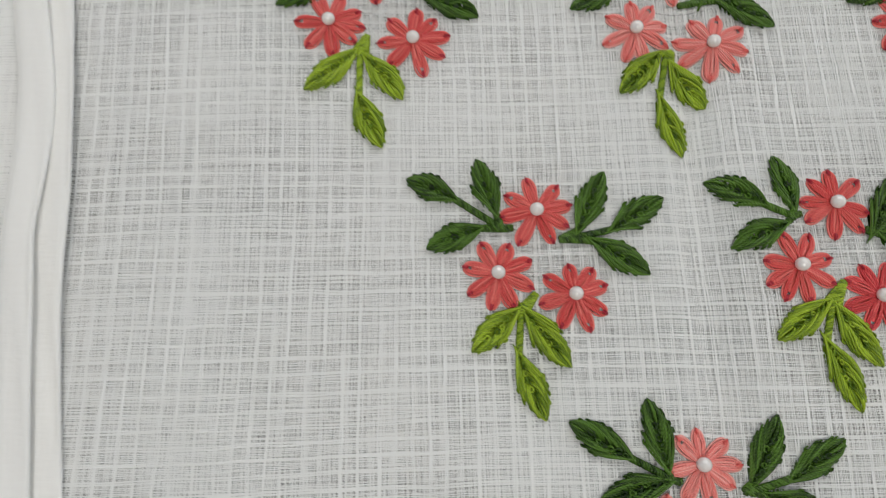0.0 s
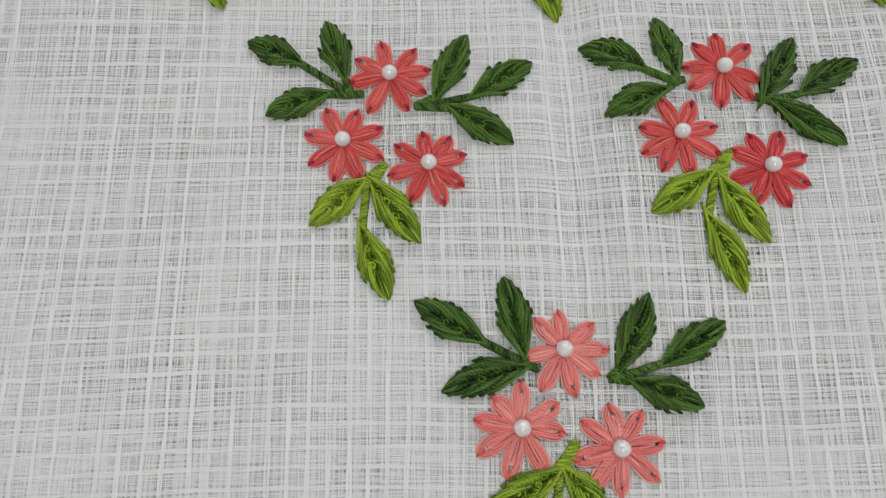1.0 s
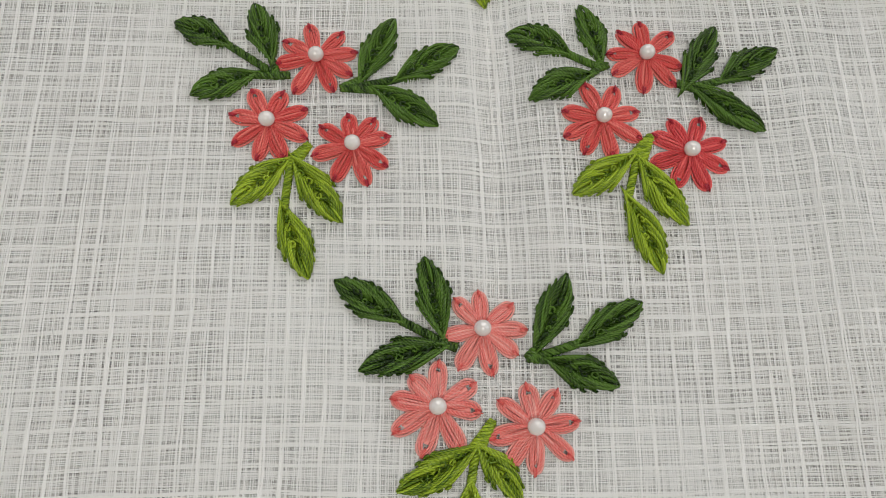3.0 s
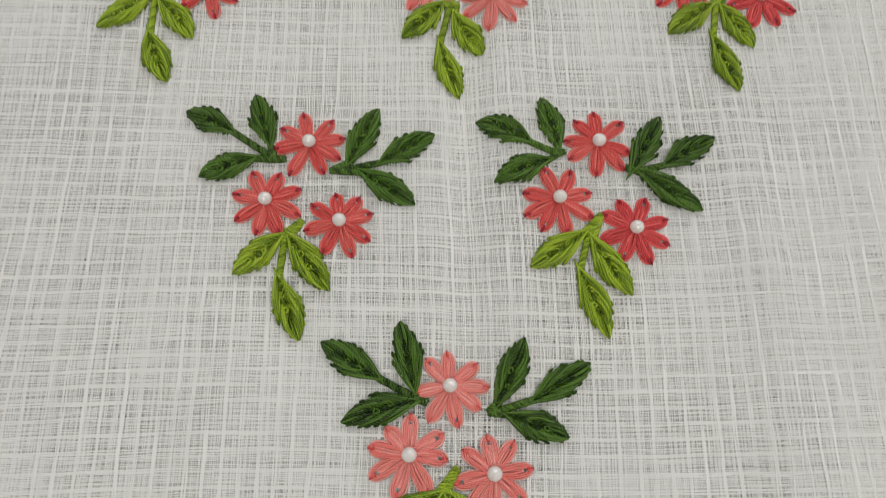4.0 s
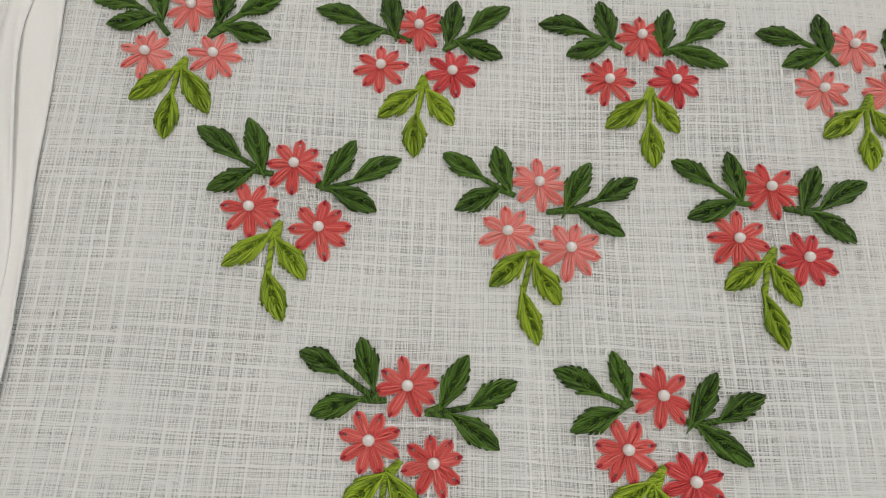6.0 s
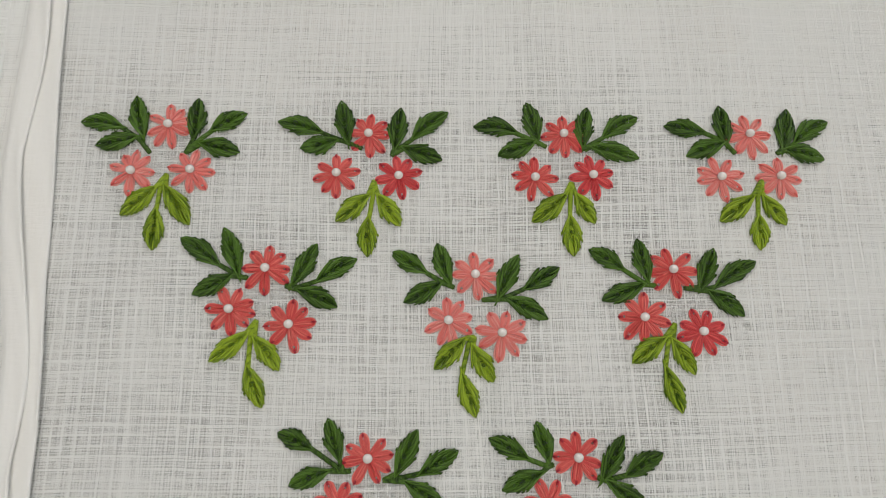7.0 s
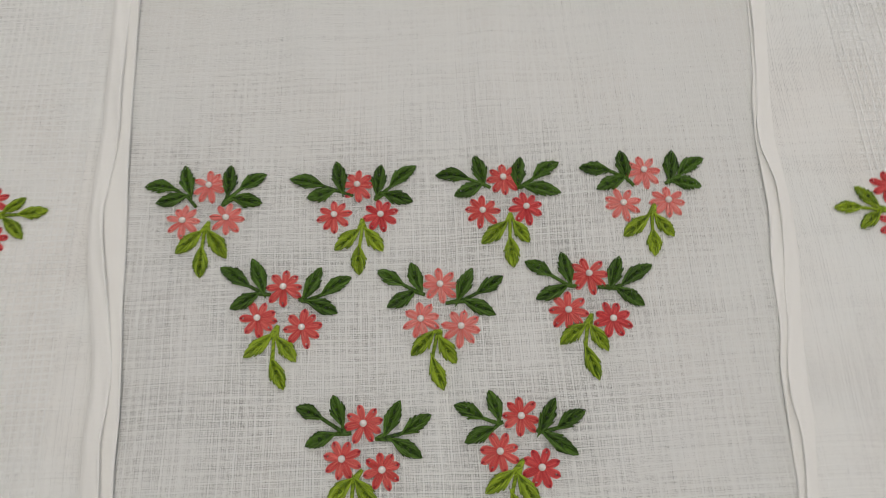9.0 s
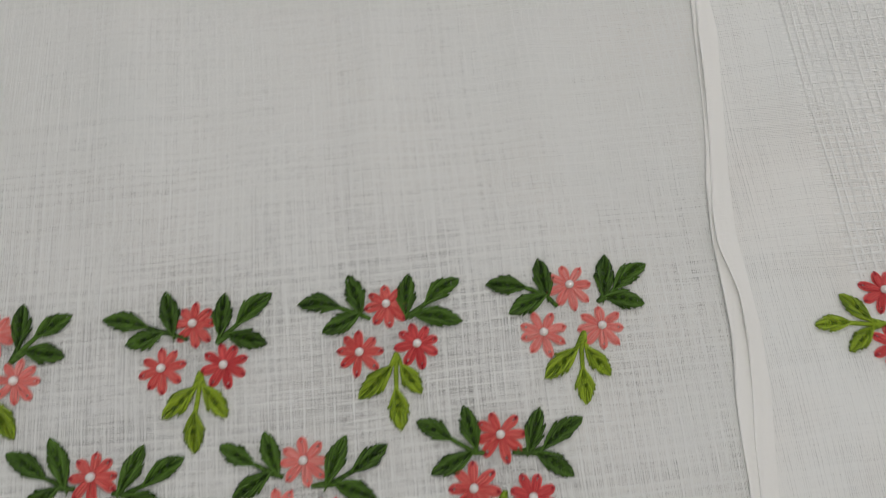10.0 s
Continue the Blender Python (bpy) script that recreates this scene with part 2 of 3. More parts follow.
def join(pieces):
    verts, faces, n = [], [], 0
    for v, f in pieces:
        verts.extend(v)
        faces.extend([tuple(i + n for i in q) for q in f])
        n += len(v)
    return verts, faces


def tube(path, radius, sides=5):
    """A thread along a path, thinner at its ends."""
    p = np.asarray(path, float)
    n = len(p)
    ahead = np.gradient(p, axis=0)
    ahead /= np.linalg.norm(ahead, axis=1)[:, None] + 1e-12
    side = np.cross(ahead, (0.0, 0.0, 1.0))
    bad = np.linalg.norm(side, axis=1) < 1e-6
    side[bad] = (1, 0, 0)
    side /= np.linalg.norm(side, axis=1)[:, None]
    over = np.cross(side, ahead)
    r = np.full(n, radius)
    r[0] *= 0.6
    r[-1] *= 0.75
    a = np.arange(sides) * 2 * np.pi / sides
    ring = p[:, None] + r[:, None, None] * (np.cos(a)[None, :, None] * side[:, None] + np.sin(a)[None, :, None] * over[:, None])
    faces = [(i * sides + j, i * sides + (j + 1) % sides, (i + 1) * sides + (j + 1) % sides, (i + 1) * sides + j)
             for i in range(n - 1) for j in range(sides)]
    faces += [tuple(range(sides - 1, -1, -1)), tuple((n - 1) * sides + j for j in range(sides))]
    far = np.r_[0, np.cumsum(np.linalg.norm(np.diff(p, axis=0), axis=1))] * 1000 + 0.8 * (abs(float(p[0] @ (7.1, 3.3, 11.7)) * 1e5) % 1.0)
    mark = np.stack([np.repeat(far[:, None], sides, 1), np.tile(np.cos(a), (n, 1)), np.tile(np.sin(a), (n, 1))], -1)
    return np.concatenate([ring, mark], -1).reshape(-1, 6).tolist(), faces


def box(x0, x1, y0, y1, z0, z1):
    v = [(x, y, z) for z in (z0, z1) for y in (y0, y1) for x in (x0, x1)]
    return v, [(0, 2, 3, 1), (4, 5, 7, 6), (0, 1, 5, 4), (2, 6, 7, 3), (0, 4, 6, 2), (1, 3, 7, 5)]


def bevelled(name, dims, mat, parent=None, label="", width=0.004):
    """A box with softened edges."""
    x0, x1, y0, y1, z0, z1 = dims
    bm = bmesh.new()
    bmesh.ops.create_cube(bm, size=1.0)
    for v in bm.verts:
        v.co = Vector(((x0 + x1) / 2 + v.co.x * (x1 - x0), (y0 + y1) / 2 + v.co.y * (y1 - y0), (z0 + z1) / 2 + v.co.z * (z1 - z0)))
    bmesh.ops.bevel(bm, geom=list(bm.edges), offset=width, segments=2, affect="EDGES")
    verts, faces = [tuple(v.co) for v in bm.verts], [tuple(v.index for v in f.verts) for f in bm.faces]
    bm.free()
    return part(name, verts, faces, mat, parent, label, smooth=False)


def curve(knots):
    """A smooth line x(y) through (y, x) knots in millimetres; returns metres."""
    ys = np.array([k[0] for k in knots][::-1], float)
    xs = np.array([k[1] for k in knots][::-1], float)

    def at(y):
        y = np.atleast_1d(np.asarray(y, float)) * 1000
        wide = [np.interp(y + d, ys, xs) for d in (-4, -2, 0, 2, 4)]
        return np.average(wide, axis=0, weights=(1, 2, 3, 2, 1)) / 1000
    return at


def rise(x, y):
    """Height of the laid cloth: soft waves, shallow creases down the middle and towards one lower corner."""
    x, y = np.asarray(x, float), np.asarray(y, float)
    z = 0.00022 * np.sin(x * 61 + 1.3 * np.sin(y * 23)) + 0.0002 * np.sin(y * 47 + x * 31 + 1.0)
    z += -0.0021 * np.exp(-((x - 0.002 - 0.02 * (y + 0.02)) / 0.0045) ** 2) * np.exp(-((y - 0.0) / 0.07) ** 2)
    z += 0.0014 * np.exp(-((x - 0.013) / 0.006) ** 2) * np.exp(-((y + 0.01) / 0.06) ** 2)
    for x0, lean, amp, w in ((0.060, 0.05, 0.0010, 0.006), (0.062, -0.10, 0.0009, 0.006), (0.085, -0.13, 0.0011, 0.007), (0.106, -0.16, 0.0009, 0.006)):
        z += 1.4 * amp * np.exp(-((x - x0 - lean * (y + 0.03)) / w) ** 2) / (1 + np.exp((y - 0.005) / 0.012))
    for x0, lean, amp, w in ((0.03, 0.10, 0.0013, 0.009), (0.088, 0.06, 0.0015, 0.010), (-0.055, -0.05, 0.0011, 0.011)):
        z += 1.8 * amp * np.exp(-((x - x0 - lean * (y - 0.16)) / w) ** 2) / (1 + np.exp(-(y - 0.135) / 0.012))
    return z


def sheet(name, x_at, y0, y1, nx, ny, lift, mat, parent, label="", wave=1.0, pulls=(), turn=0.0):
    """A laid cloth from x_at(y)[0] to x_at(y)[1], a little thick, with its rims closed by a turned edge."""
    ys = np.linspace(y0, y1, ny)
    left, right = x_at(ys)
    u = np.linspace(0, 1, nx)
    x = left[:, None] + (right - left)[:, None] * u[None]
    y = np.repeat(ys[:, None], nx, 1)
    z = lift + wave * rise(x, y)
    verts = np.stack([x, y, z], -1).reshape(-1, 3)
    faces = [(j * nx + i, j * nx + i + 1, (j + 1) * nx + i + 1, (j + 1) * nx + i) for j in range(ny - 1) for i in range(nx - 1)]
    ob = part(name, verts.tolist(), faces, mat, parent, label)
    amount = np.zeros(len(verts))
    for sx, sy in pulls:
        amount += np.exp(-((verts[:, 0] - sx) ** 2 + (verts[:, 1] - sy) ** 2) / 0.017 ** 2)
    if len(pulls):
        amount = np.clip(amount, 0, 1) - 1.5 / (1 + np.exp(-(verts[:, 1] - 0.135) / 0.018))
        amount -= 0.8 / (1 + np.exp(-(verts[:, 0] - 0.078) / 0.008))
    ob.data.attributes.new("pull", "FLOAT", "POINT").data.foreach_set("value", np.clip(amount, -2.1, 1))
    return ob


# ---------------------------------------------------------------- room
# the room around the table is unseen, added to close the place
X0, X1, Y0, Y1, ZF, ZC = -1.7, 1.7, -1.5, 1.32, -0.76, 1.74


def setting(name, dims, mat, label):
    v, f = box(*dims)
    return tagged(part(name, v, f, mat, None, label, smooth=False), kind="structure")


setting("floor", (X0 - 0.1, X1 + 0.1, Y0 - 0.1, Y1 + 0.1, ZF - 0.1, ZF), TILE, "plain grey floor of the room")
setting("ceiling", (X0 - 0.1, X1 + 0.1, Y0 - 0.1, Y1 + 0.1, ZC, ZC + 0.1), CEILING, "plain white painted ceiling")
setting("wall_south", (X0 - 0.1, X1 + 0.1, Y0 - 0.12, Y0, ZF, ZC), WALL, "plain white painted wall")


def side_wall(name, xa, xb):
    """An unseen wall with one window opening through it, invented for the side fill light."""
    ya, yb, za, zb = -0.65, 0.95, 0.35, 1.6
    v, f = join([box(xa, xb, Y0, ya, ZF, ZC), box(xa, xb, yb, Y1, ZF, ZC), box(xa, xb, ya, yb, ZF, za), box(xa, xb, ya, yb, zb, ZC)])
    tagged(part(name, v, f, WALL, None, "plain white painted wall with an unseen window opening", smooth=False), kind="structure")
    win = tagged(thing("added_window_1" if xa < 0 else "added_window_2", ((xa + xb) / 2, (ya + yb) / 2, za), "white framed window added in the unseen side wall", "window"), kind="structure")
    m = (xa + xb) / 2
    for dims in ((m - .03, m + .03, ya, ya + .05, za, zb), (m - .03, m + .03, yb - .05, yb, za, zb),
                 (m - .03, m + .03, ya + .05, yb - .05, za, za + .05), (m - .03, m + .03, ya + .05, yb - .05, zb - .05, zb)):
        bevelled("frame", dims, FRAME, win)


NX0, NX1, NZ0, NZ1 = -0.62, 1.04, 0.45, 1.66
v, f = join([box(X0 - 0.1, NX0, Y1, Y1 + 0.12, ZF, ZC), box(NX1, X1 + 0.1, Y1, Y1 + 0.12, ZF, ZC),
             box(NX0, NX1, Y1, Y1 + 0.12, ZF, NZ0), box(NX0, NX1, Y1, Y1 + 0.12, NZ1, ZC)])
tagged(part("wall_north", v, f, WALL, None, "plain white painted wall with an unseen window opening", smooth=False), kind="structure")
far_window = tagged(thing("window_3", (0.21, Y1 + 0.06, NZ0), "white framed window with two casements", "window"), kind="structure")
for dims in ((NX0, NX0 + 0.05, Y1 + 0.03, Y1 + 0.09, NZ0, NZ1), (NX1 - 0.05, NX1, Y1 + 0.03, Y1 + 0.09, NZ0, NZ1), (0.18, 0.24, Y1 + 0.03, Y1 + 0.09, NZ0 + 0.05, NZ1 - 0.05),
             (NX0 + 0.05, NX1 - 0.05, Y1 + 0.03, Y1 + 0.09, NZ0, NZ0 + 0.05), (NX0 + 0.05, NX1 - 0.05, Y1 + 0.03, Y1 + 0.09, NZ1 - 0.05, NZ1)):
    bevelled("frame", dims, FRAME, far_window)

side_wall("wall_west", X0 - 0.12, X0)
side_wall("wall_east", X1, X1 + 0.12)

table = thing("table", (0, 0.1, ZF), "grey board table under the white cloth", "table")
bevelled("tabletop", (-0.62, 0.62, -0.32, 0.56, -0.030, -0.0042), WOOD, table)
for lx in (-0.56, 0.56):
    for ly in (-0.26, 0.50):
        bevelled("leg", (lx - 0.025, lx + 0.025, ly - 0.025, ly + 0.025, ZF, -0.030), WOOD, table)

# ---------------------------------------------------------------- sprigs: places in millimetres
# beads: top, left and right flower; then tip and base of each leaf, and where the stems meet
SPRIGS = {}


def sprig_plan(key, beads, left, right, low, colours):
    SPRIGS[key] = dict(beads=beads, left=left, right=right, low=low, colours=colours)


sprig_plan("a1", [(-95.5, 102.1), (-105.6, 86.4), (-87.3, 86.8)],
           [(-123.3, 103.1), (-110.8, 101.4), (-106.8, 111.9), (-103.3, 98.5), (-117.9, 95.1), (-105.7, 97.9), (-100.7, 92.6), (-104.7, 97.4)],
           [(-86.9, 111.2), (-87.4, 97.6), (-71.3, 106.1), (-81.6, 100.5), (-72.8, 93.0), (-84.8, 95.8), (-89.7, 92.5)],
           [(-107.6, 72.1), (-98.1, 80.7), (-86.6, 69.1), (-94.6, 81.2), (-96.9, 61.1), (-96.9, 73.7), (-94.8, 85.5)], (SALMON, SALMON, SALMON))
sprig_plan("a2", [(-32.0, 99.4), (-41.8, 86.0), (-22.2, 85.1)],
           [(-60.9, 103.5), (-47.6, 100.1), (-41.1, 110.8), (-38.6, 96.8), (-53.6, 94.5), (-42.4, 97.4), (-34.0, 94.6), (-40.3, 97.2)],
           [(-21.8, 108.3), (-23.6, 94.7), (-6.7, 106.8), (-17.5, 98.1), (-8.7, 90.5), (-20.5, 94.7), (-24.6, 92.1)],
           [(-41.5, 70.5), (-31.9, 78.4), (-21.6, 69.0), (-28.5, 78.5), (-31.5, 59.2), (-31.4, 71.0), (-30.0, 83.8)], (CORAL, CORAL, CRIMSON))
sprig_plan("a3", [(30.5, 99.3), (20.8, 84.6), (39.3, 85.5)],
           [(1.8, 102.0), (14.7, 99.9), (18.9, 110.1), (21.9, 97.3), (9.4, 92.1), (20.9, 96.8), (24.9, 95.1), (21.5, 97.0)],
           [(38.5, 108.5), (36.7, 95.6), (54.8, 105.3), (43.7, 98.5), (54.3, 91.4), (39.4, 95.2), (37.3, 94.1)],
           [(19.6, 70.2), (30.2, 78.9), (39.2, 69.9), (33.7, 78.9), (32.0, 59.4), (31.4, 71.5), (32.4, 83.2)], (CORAL, CORAL, CRIMSON))
sprig_plan("a4", [(90.6, 99.5), (80.0, 84.9), (98.9, 85.1)],
           [(63.6, 102.4), (75.9, 100.3), (81.7, 109.3), (82.9, 96.6), (70.0, 92.1), (81.8, 96.6), (85.7, 92.9), (82.5, 97.1)],
           [(104.0, 108.3), (101.3, 94.6), (116.9, 103.9), (105.6, 96.8), (113.9, 90.9), (102.3, 94.1), (99.1, 93.0)],
           [(78.6, 70.4), (89.6, 78.3), (99.1, 69.3), (93.1, 78.3), (90.2, 61.3), (90.7, 72.0), (93.1, 84.1)], (SALMON, SALMON, SALMON))
sprig_plan("b1", [(-62.2, 55.4), (-72.2, 42.9), (-54.3, 38.3)],
           [(-88.5, 64.7), (-76.7, 56.7), (-75.5, 67.9), (-70.5, 53.9), (-83.5, 47.3), (-72.9, 53.0), (-67.5, 52.5), (-69.6, 52.7)],
           [(-47.0, 62.9), (-54.0, 50.1), (-34.9, 58.2), (-46.2, 51.6), (-40.3, 43.5), (-51.8, 48.6), (-56.1, 49.9)],
           [(-77.1, 27.5), (-66.9, 35.7), (-56.7, 24.9), (-64.3, 34.4), (-61.1, 14.3), (-65.7, 25.6), (-64.1, 39.6)], (CORAL, CORAL, CORAL))
sprig_plan("b2", [(1.5, 53.6), (-6.8, 39.4), (9.1, 35.6)],
           [(-23.7, 60.4), (-13.8, 54.2), (-10.0, 63.1), (-6.3, 51.0), (-20.1, 44.9), (-9.1, 50.9), (-4.9, 49.5), (-7.0, 50.2)],
           [(14.8, 59.3), (8.5, 46.4), (27.1, 55.6), (16.7, 49.1), (22.9, 39.8), (11.3, 45.7), (3.5, 45.8)],
           [(-11.0, 25.1), (-2.1, 33.8), (6.3, 21.3), (0.6, 31.7), (1.1, 11.4), (-2.8, 23.7), (1.1, 34.7)], (SALMON, SALMON, SALMON))
sprig_plan("b3", [(62.2, 55.0), (52.3, 40.3), (69.7, 36.0)],
           [(36.9, 61.3), (46.7, 55.4), (51.9, 64.6), (54.3, 51.9), (40.1, 45.5), (52.7, 50.5), (56.9, 50.1), (54.1, 50.3)],
           [(75.4, 61.5), (70.5, 49.6), (88.0, 57.4), (75.5, 49.8), (82.8, 40.7), (73.1, 48.1), (65.4, 49.3)],
           [(47.9, 26.8), (57.9, 33.8), (66.3, 23.4), (60.6, 33.2), (61.4, 12.3), (57.6, 25.1), (61.7, 38.4)], (CORAL, CORAL, CRIMSON))
sprig_plan("c1", [(-30.0, 0.0), (-38.2, -12.6), (-23.2, -17.1)],
           [(-55.9, 7.2), (-46.3, 2.8), (-41.7, 11.0), (-38.2, -0.1), (-52.0, -7.3), (-41.6, -3.4), (-34.8, -3.4), (-36.9, -3.6)],
           [(-16.0, 7.7), (-21.7, -4.2), (-4.3, 1.9), (-14.8, -4.2), (-8.3, -13.4), (-19.0, -6.5), (-25.6, -6.0)],
           [(-43.7, -27.8), (-35.0, -20.4), (-25.0, -31.1), (-33.0, -20.4), (-30.2, -40.8), (-34.8, -28.9), (-30.8, -16.8)], (CORAL, CORAL, CORAL))
sprig_plan("c2", [(30.0, 0.0), (21.1, -12.5), (36.2, -18.9)],
           [(4.9, 5.3), (15.1, -0.1), (18.4, 9.8), (21.6, -0.8), (8.3, -8.8), (19.2, -4.3), (23.0, -1.9), (21.5, -2.5)],
           [(43.6, 5.8), (36.7, -6.1), (54.4, 1.0), (44.0, -4.9), (50.1, -14.9), (38.4, -6.7), (35.4, -5.5)],
           [(14.8, -26.9), (25.6, -19.9), (34.4, -32.3), (27.6, -21.3), (29.3, -40.7), (24.5, -27.8), (29.6, -15.8)], (CORAL, CORAL, CRIMSON))
sprig_plan("d1", [(-1.4, -49.6), (-9.0, -62.0), (6.5, -65.4)],
           [(-25.8, -41.4), (-15.3, -47.9), (-11.0, -37.6), (-8.1, -50.1), (-21.4, -56.1), (-8.1, -52.5), (-5.7, -52.8), (-7.6, -52.0)],
           [(12.8, -41.1), (7.2, -53.2), (25.2, -45.7), (14.5, -52.3), (20.3, -59.2), (9.5, -55.1), (5.7, -54.6)],
           [(-15.3, -74.7), (-3.8, -68.7), (3.8, -76.3), (-2.2, -68.7), (-4.7, -83.0), (-4.0, -74.1), (-0.1, -64.3)], (SALMON, SALMON, SALMON))


def turned(key, source, angle, scale, middle, colours):
    """A sprig like another one, turned and set down elsewhere (on a sleeve)."""
    src = SPRIGS[source]
    cx, cy = np.mean(src["beads"], axis=0)
    c, s = math.cos(radians(angle)) * scale, math.sin(radians(angle)) * scale

    def moved(pts):
        return [(middle[0] + c * (x - cx) - s * (y - cy), middle[1] + s * (x - cx) + c * (y - cy)) for x, y in pts]
    sprig_plan(key, moved(src["beads"]), moved(src["left"]), moved(src["right"]), moved(src["low"]), colours)


turned("east_sleeve", "a2", -91, 0.92, (195.9, 78.0), (CRIMSON, CRIMSON, CRIMSON))
turned("west_sleeve", "a3", 94, 0.94, (-192.0, 90.4), (CRIMSON, CRIMSON, CRIMSON))
SPOTS = [np.mean(p["beads"], axis=0) / 1000 for p in SPRIGS.values()]

# ---------------------------------------------------------------- the garment
WEST_INNER = curve([(340, -141.3), (236, -136.6), (189, -134.4), (147, -133.3), (116, -131.2), (92, -129.6), (67, -128.1), (51, -127.3),
                    (27, -124.7), (6, -123.2), (-8, -123.3), (-17, -123.1), (-35, -121.6), (-55, -119.4), (-66, -118.4), (-160, -111.8)])
WEST_MIDDLE = curve([(340, -145.3), (236, -139.8), (151, -137.7), (134, -136.4), (119, -136.7), (105, -138.2), (92, -139.3), (81, -138),
                     (63, -134.6), (45, -131.3), (29, -128.5), (19, -127.7), (8, -128.3), (-2, -129.2), (-15, -127.7), (-31, -126.4),
                     (-54, -124.5), (-66, -123.6), (-160, -116.8)])
WEST_OUTER = curve([(340, -153.3), (236, -148.3), (135, -144.9), (104, -145.5), (86, -145.3), (67, -143.5), (49, -140.1), (31, -136.7),
                    (17, -135.9), (-2, -136.5), (-25, -134.8), (-44, -133.2), (-66, -131), (-160, -123.8)])
EAST_INNER = curve([(340, 171.1), (220, 155.6), (203, 153.1), (185, 150.9), (163, 148.7), (143, 145.9), (133, 143.5), (111, 140.7),
                    (100, 140.5), (90, 140.3), (78, 139.9), (69, 138.6), (59, 136.9), (47, 135.8), (33, 135.1), (26, 134.1), (14, 131.3),
                    (1, 130.5), (-11, 129.9), (-22, 129.3), (-30, 129.4), (-37, 127.5), (-47, 126.1), (-69, 122.6), (-160, 110.1)])
EAST_MIDDLE = curve([(340, 173.1), (220, 157.6), (203, 154.6), (185, 152.1), (163, 149.7), (143, 146.9), (120, 142.7), (107, 141.5),
                     (98, 143.6), (90, 144.9), (75, 144.1), (59, 142.1), (45, 139.4), (30, 137.6), (14, 133.6), (1, 132.5), (-11, 133.7),
                     (-22, 132.7), (-37, 130.1), (-69, 125.1), (-160, 113.1)])
EAST_OUTER = curve([(340, 179.1), (220, 163.1), (204, 160.1), (190, 160.6), (167, 157.1), (150, 154.1), (133, 151.6), (111, 149.1),
                    (100, 149.6), (80, 149.9), (59, 148.4), (41, 145.1), (25, 142.7), (4, 140.5), (-8, 140), (-23, 137.4), (-69, 131.1),
                    (-160, 118.1)])

panel_spots = [s for s in SPOTS if abs(s[0]) < 0.15]
panel = thing("cotton_panel", (0, 0.1, -0.004), "sheer white checked cotton panel lying flat on a table", "fabric")
sheet("front_layer", lambda y: (np.full_like(y, -0.158), np.full_like(y, 0.182)), -0.16, 0.34, 130, 190, 0.0, GAUZE, panel,
      "sheer white cotton with a fine corded check", pulls=panel_spots)
sheet("back_layer", lambda y: (np.full_like(y, -0.160), np.full_like(y, 0.184)), -0.161, 0.341, 60, 90, -0.0021, GAUZE_BACK, panel, wave=0.6)



def wander(rng, n, m, smooth):
    """n smooth random lines of m points, about one in size, that turn over some smooth points."""
    k = max(4, int(m / smooth) + 3)
    knots = rng.normal(0, 1, (n, k))
    at = np.linspace(0, k - 1.001, m)
    i = at.astype(int)
    f = at - i
    f = f * f * (3 - 2 * f)
    return knots[:, i] * (1 - f) + knots[:, i + 1] * f


def woven(name, across0, across1, along0, along1, pitch, check, lift, upright, seed, label, parent, sparse=False):
    """All the loose yarns of one direction: thin round-backed threads in uneven groups, with a pair of thick ones for the check."""
    rng = np.random.default_rng(seed)
    spots, sizes, u, last = [], [], across0, across0
    while u < across1:
        thick = u - last > check * rng.uniform(0.85, 1.15)
        gap = rng.uniform(0.00026, 0.00036)
        if thick:
            last, gap = u, rng.uniform(0.00032, 0.00042)
        if sparse and not thick:
            u += pitch
            continue
        spots += [u, u + gap]
        sizes += list(rng.uniform(0.000140, 0.000180, 2) if thick else rng.uniform(0.000055, 0.000090, 2))
        u += gap + pitch * rng.uniform(0.78, 1.22)
        if not thick and rng.random() < 0.15:
            spots.append(u - pitch * 0.5)
            sizes.append(rng.uniform(0.00005, 0.00008))
    spots, sizes = np.array(spots), np.array(sizes)
    n, m = len(spots), int((along1 - along0) / (0.0042 if sparse else 0.0021))
    along = np.linspace(along0, along1, m)
    a = np.repeat(along[None], n, 0)
    sway = 0.0007 * np.sin(spots[:, None] * 17 + a * 29 + seed) + 0.0004 * np.sin(spots[:, None] * 41 - a * 53 + 2 * seed)
    groups = wander(rng, n, m, 4.0)
    for _ in range(2):
        groups[1:-1] = (groups[:-2] + groups[1:-1] + groups[2:]) / 3
    c = spots[:, None] + sway + 0.00020 * groups + 0.000045 * wander(rng, n, m, 2.0)
    w = sizes[:, None] * (1 + 0.22 * wander(rng, n, m, 3.0)).clip(0.5, 1.6)
    if not sparse:
        for sx, sy in panel_spots:
            px, py = (c, a) if upright else (a, c)
            w = w * (1 - 0.34 * np.exp(-((px - sx) ** 2 + (py - sy) ** 2) / 0.020 ** 2))
    z0 = 0.00004 * wander(rng, n, m, 1.6)
    rows = []
    for side, top in ((-1, 0.0), (0, 0.55), (1, 0.0)):
        p = c + side * w
        x, y = (p, a) if upright else (a, p)
        rows.append(np.stack([x, y, (0.55 if sparse else 1.0) * rise(x, y) + lift + z0 + top * w], -1))
    verts = np.stack(rows, 2).reshape(-1, 3)
    i = (np.arange(n)[:, None, None] * m + np.arange(m - 1)[None, :, None]) * 3 + np.arange(2)[None, None]
    quads = np.stack([i, i + 1, i + 4, i + 3], -1).reshape(-1, 4)
    if not upright:
        quads = quads[:, ::-1]
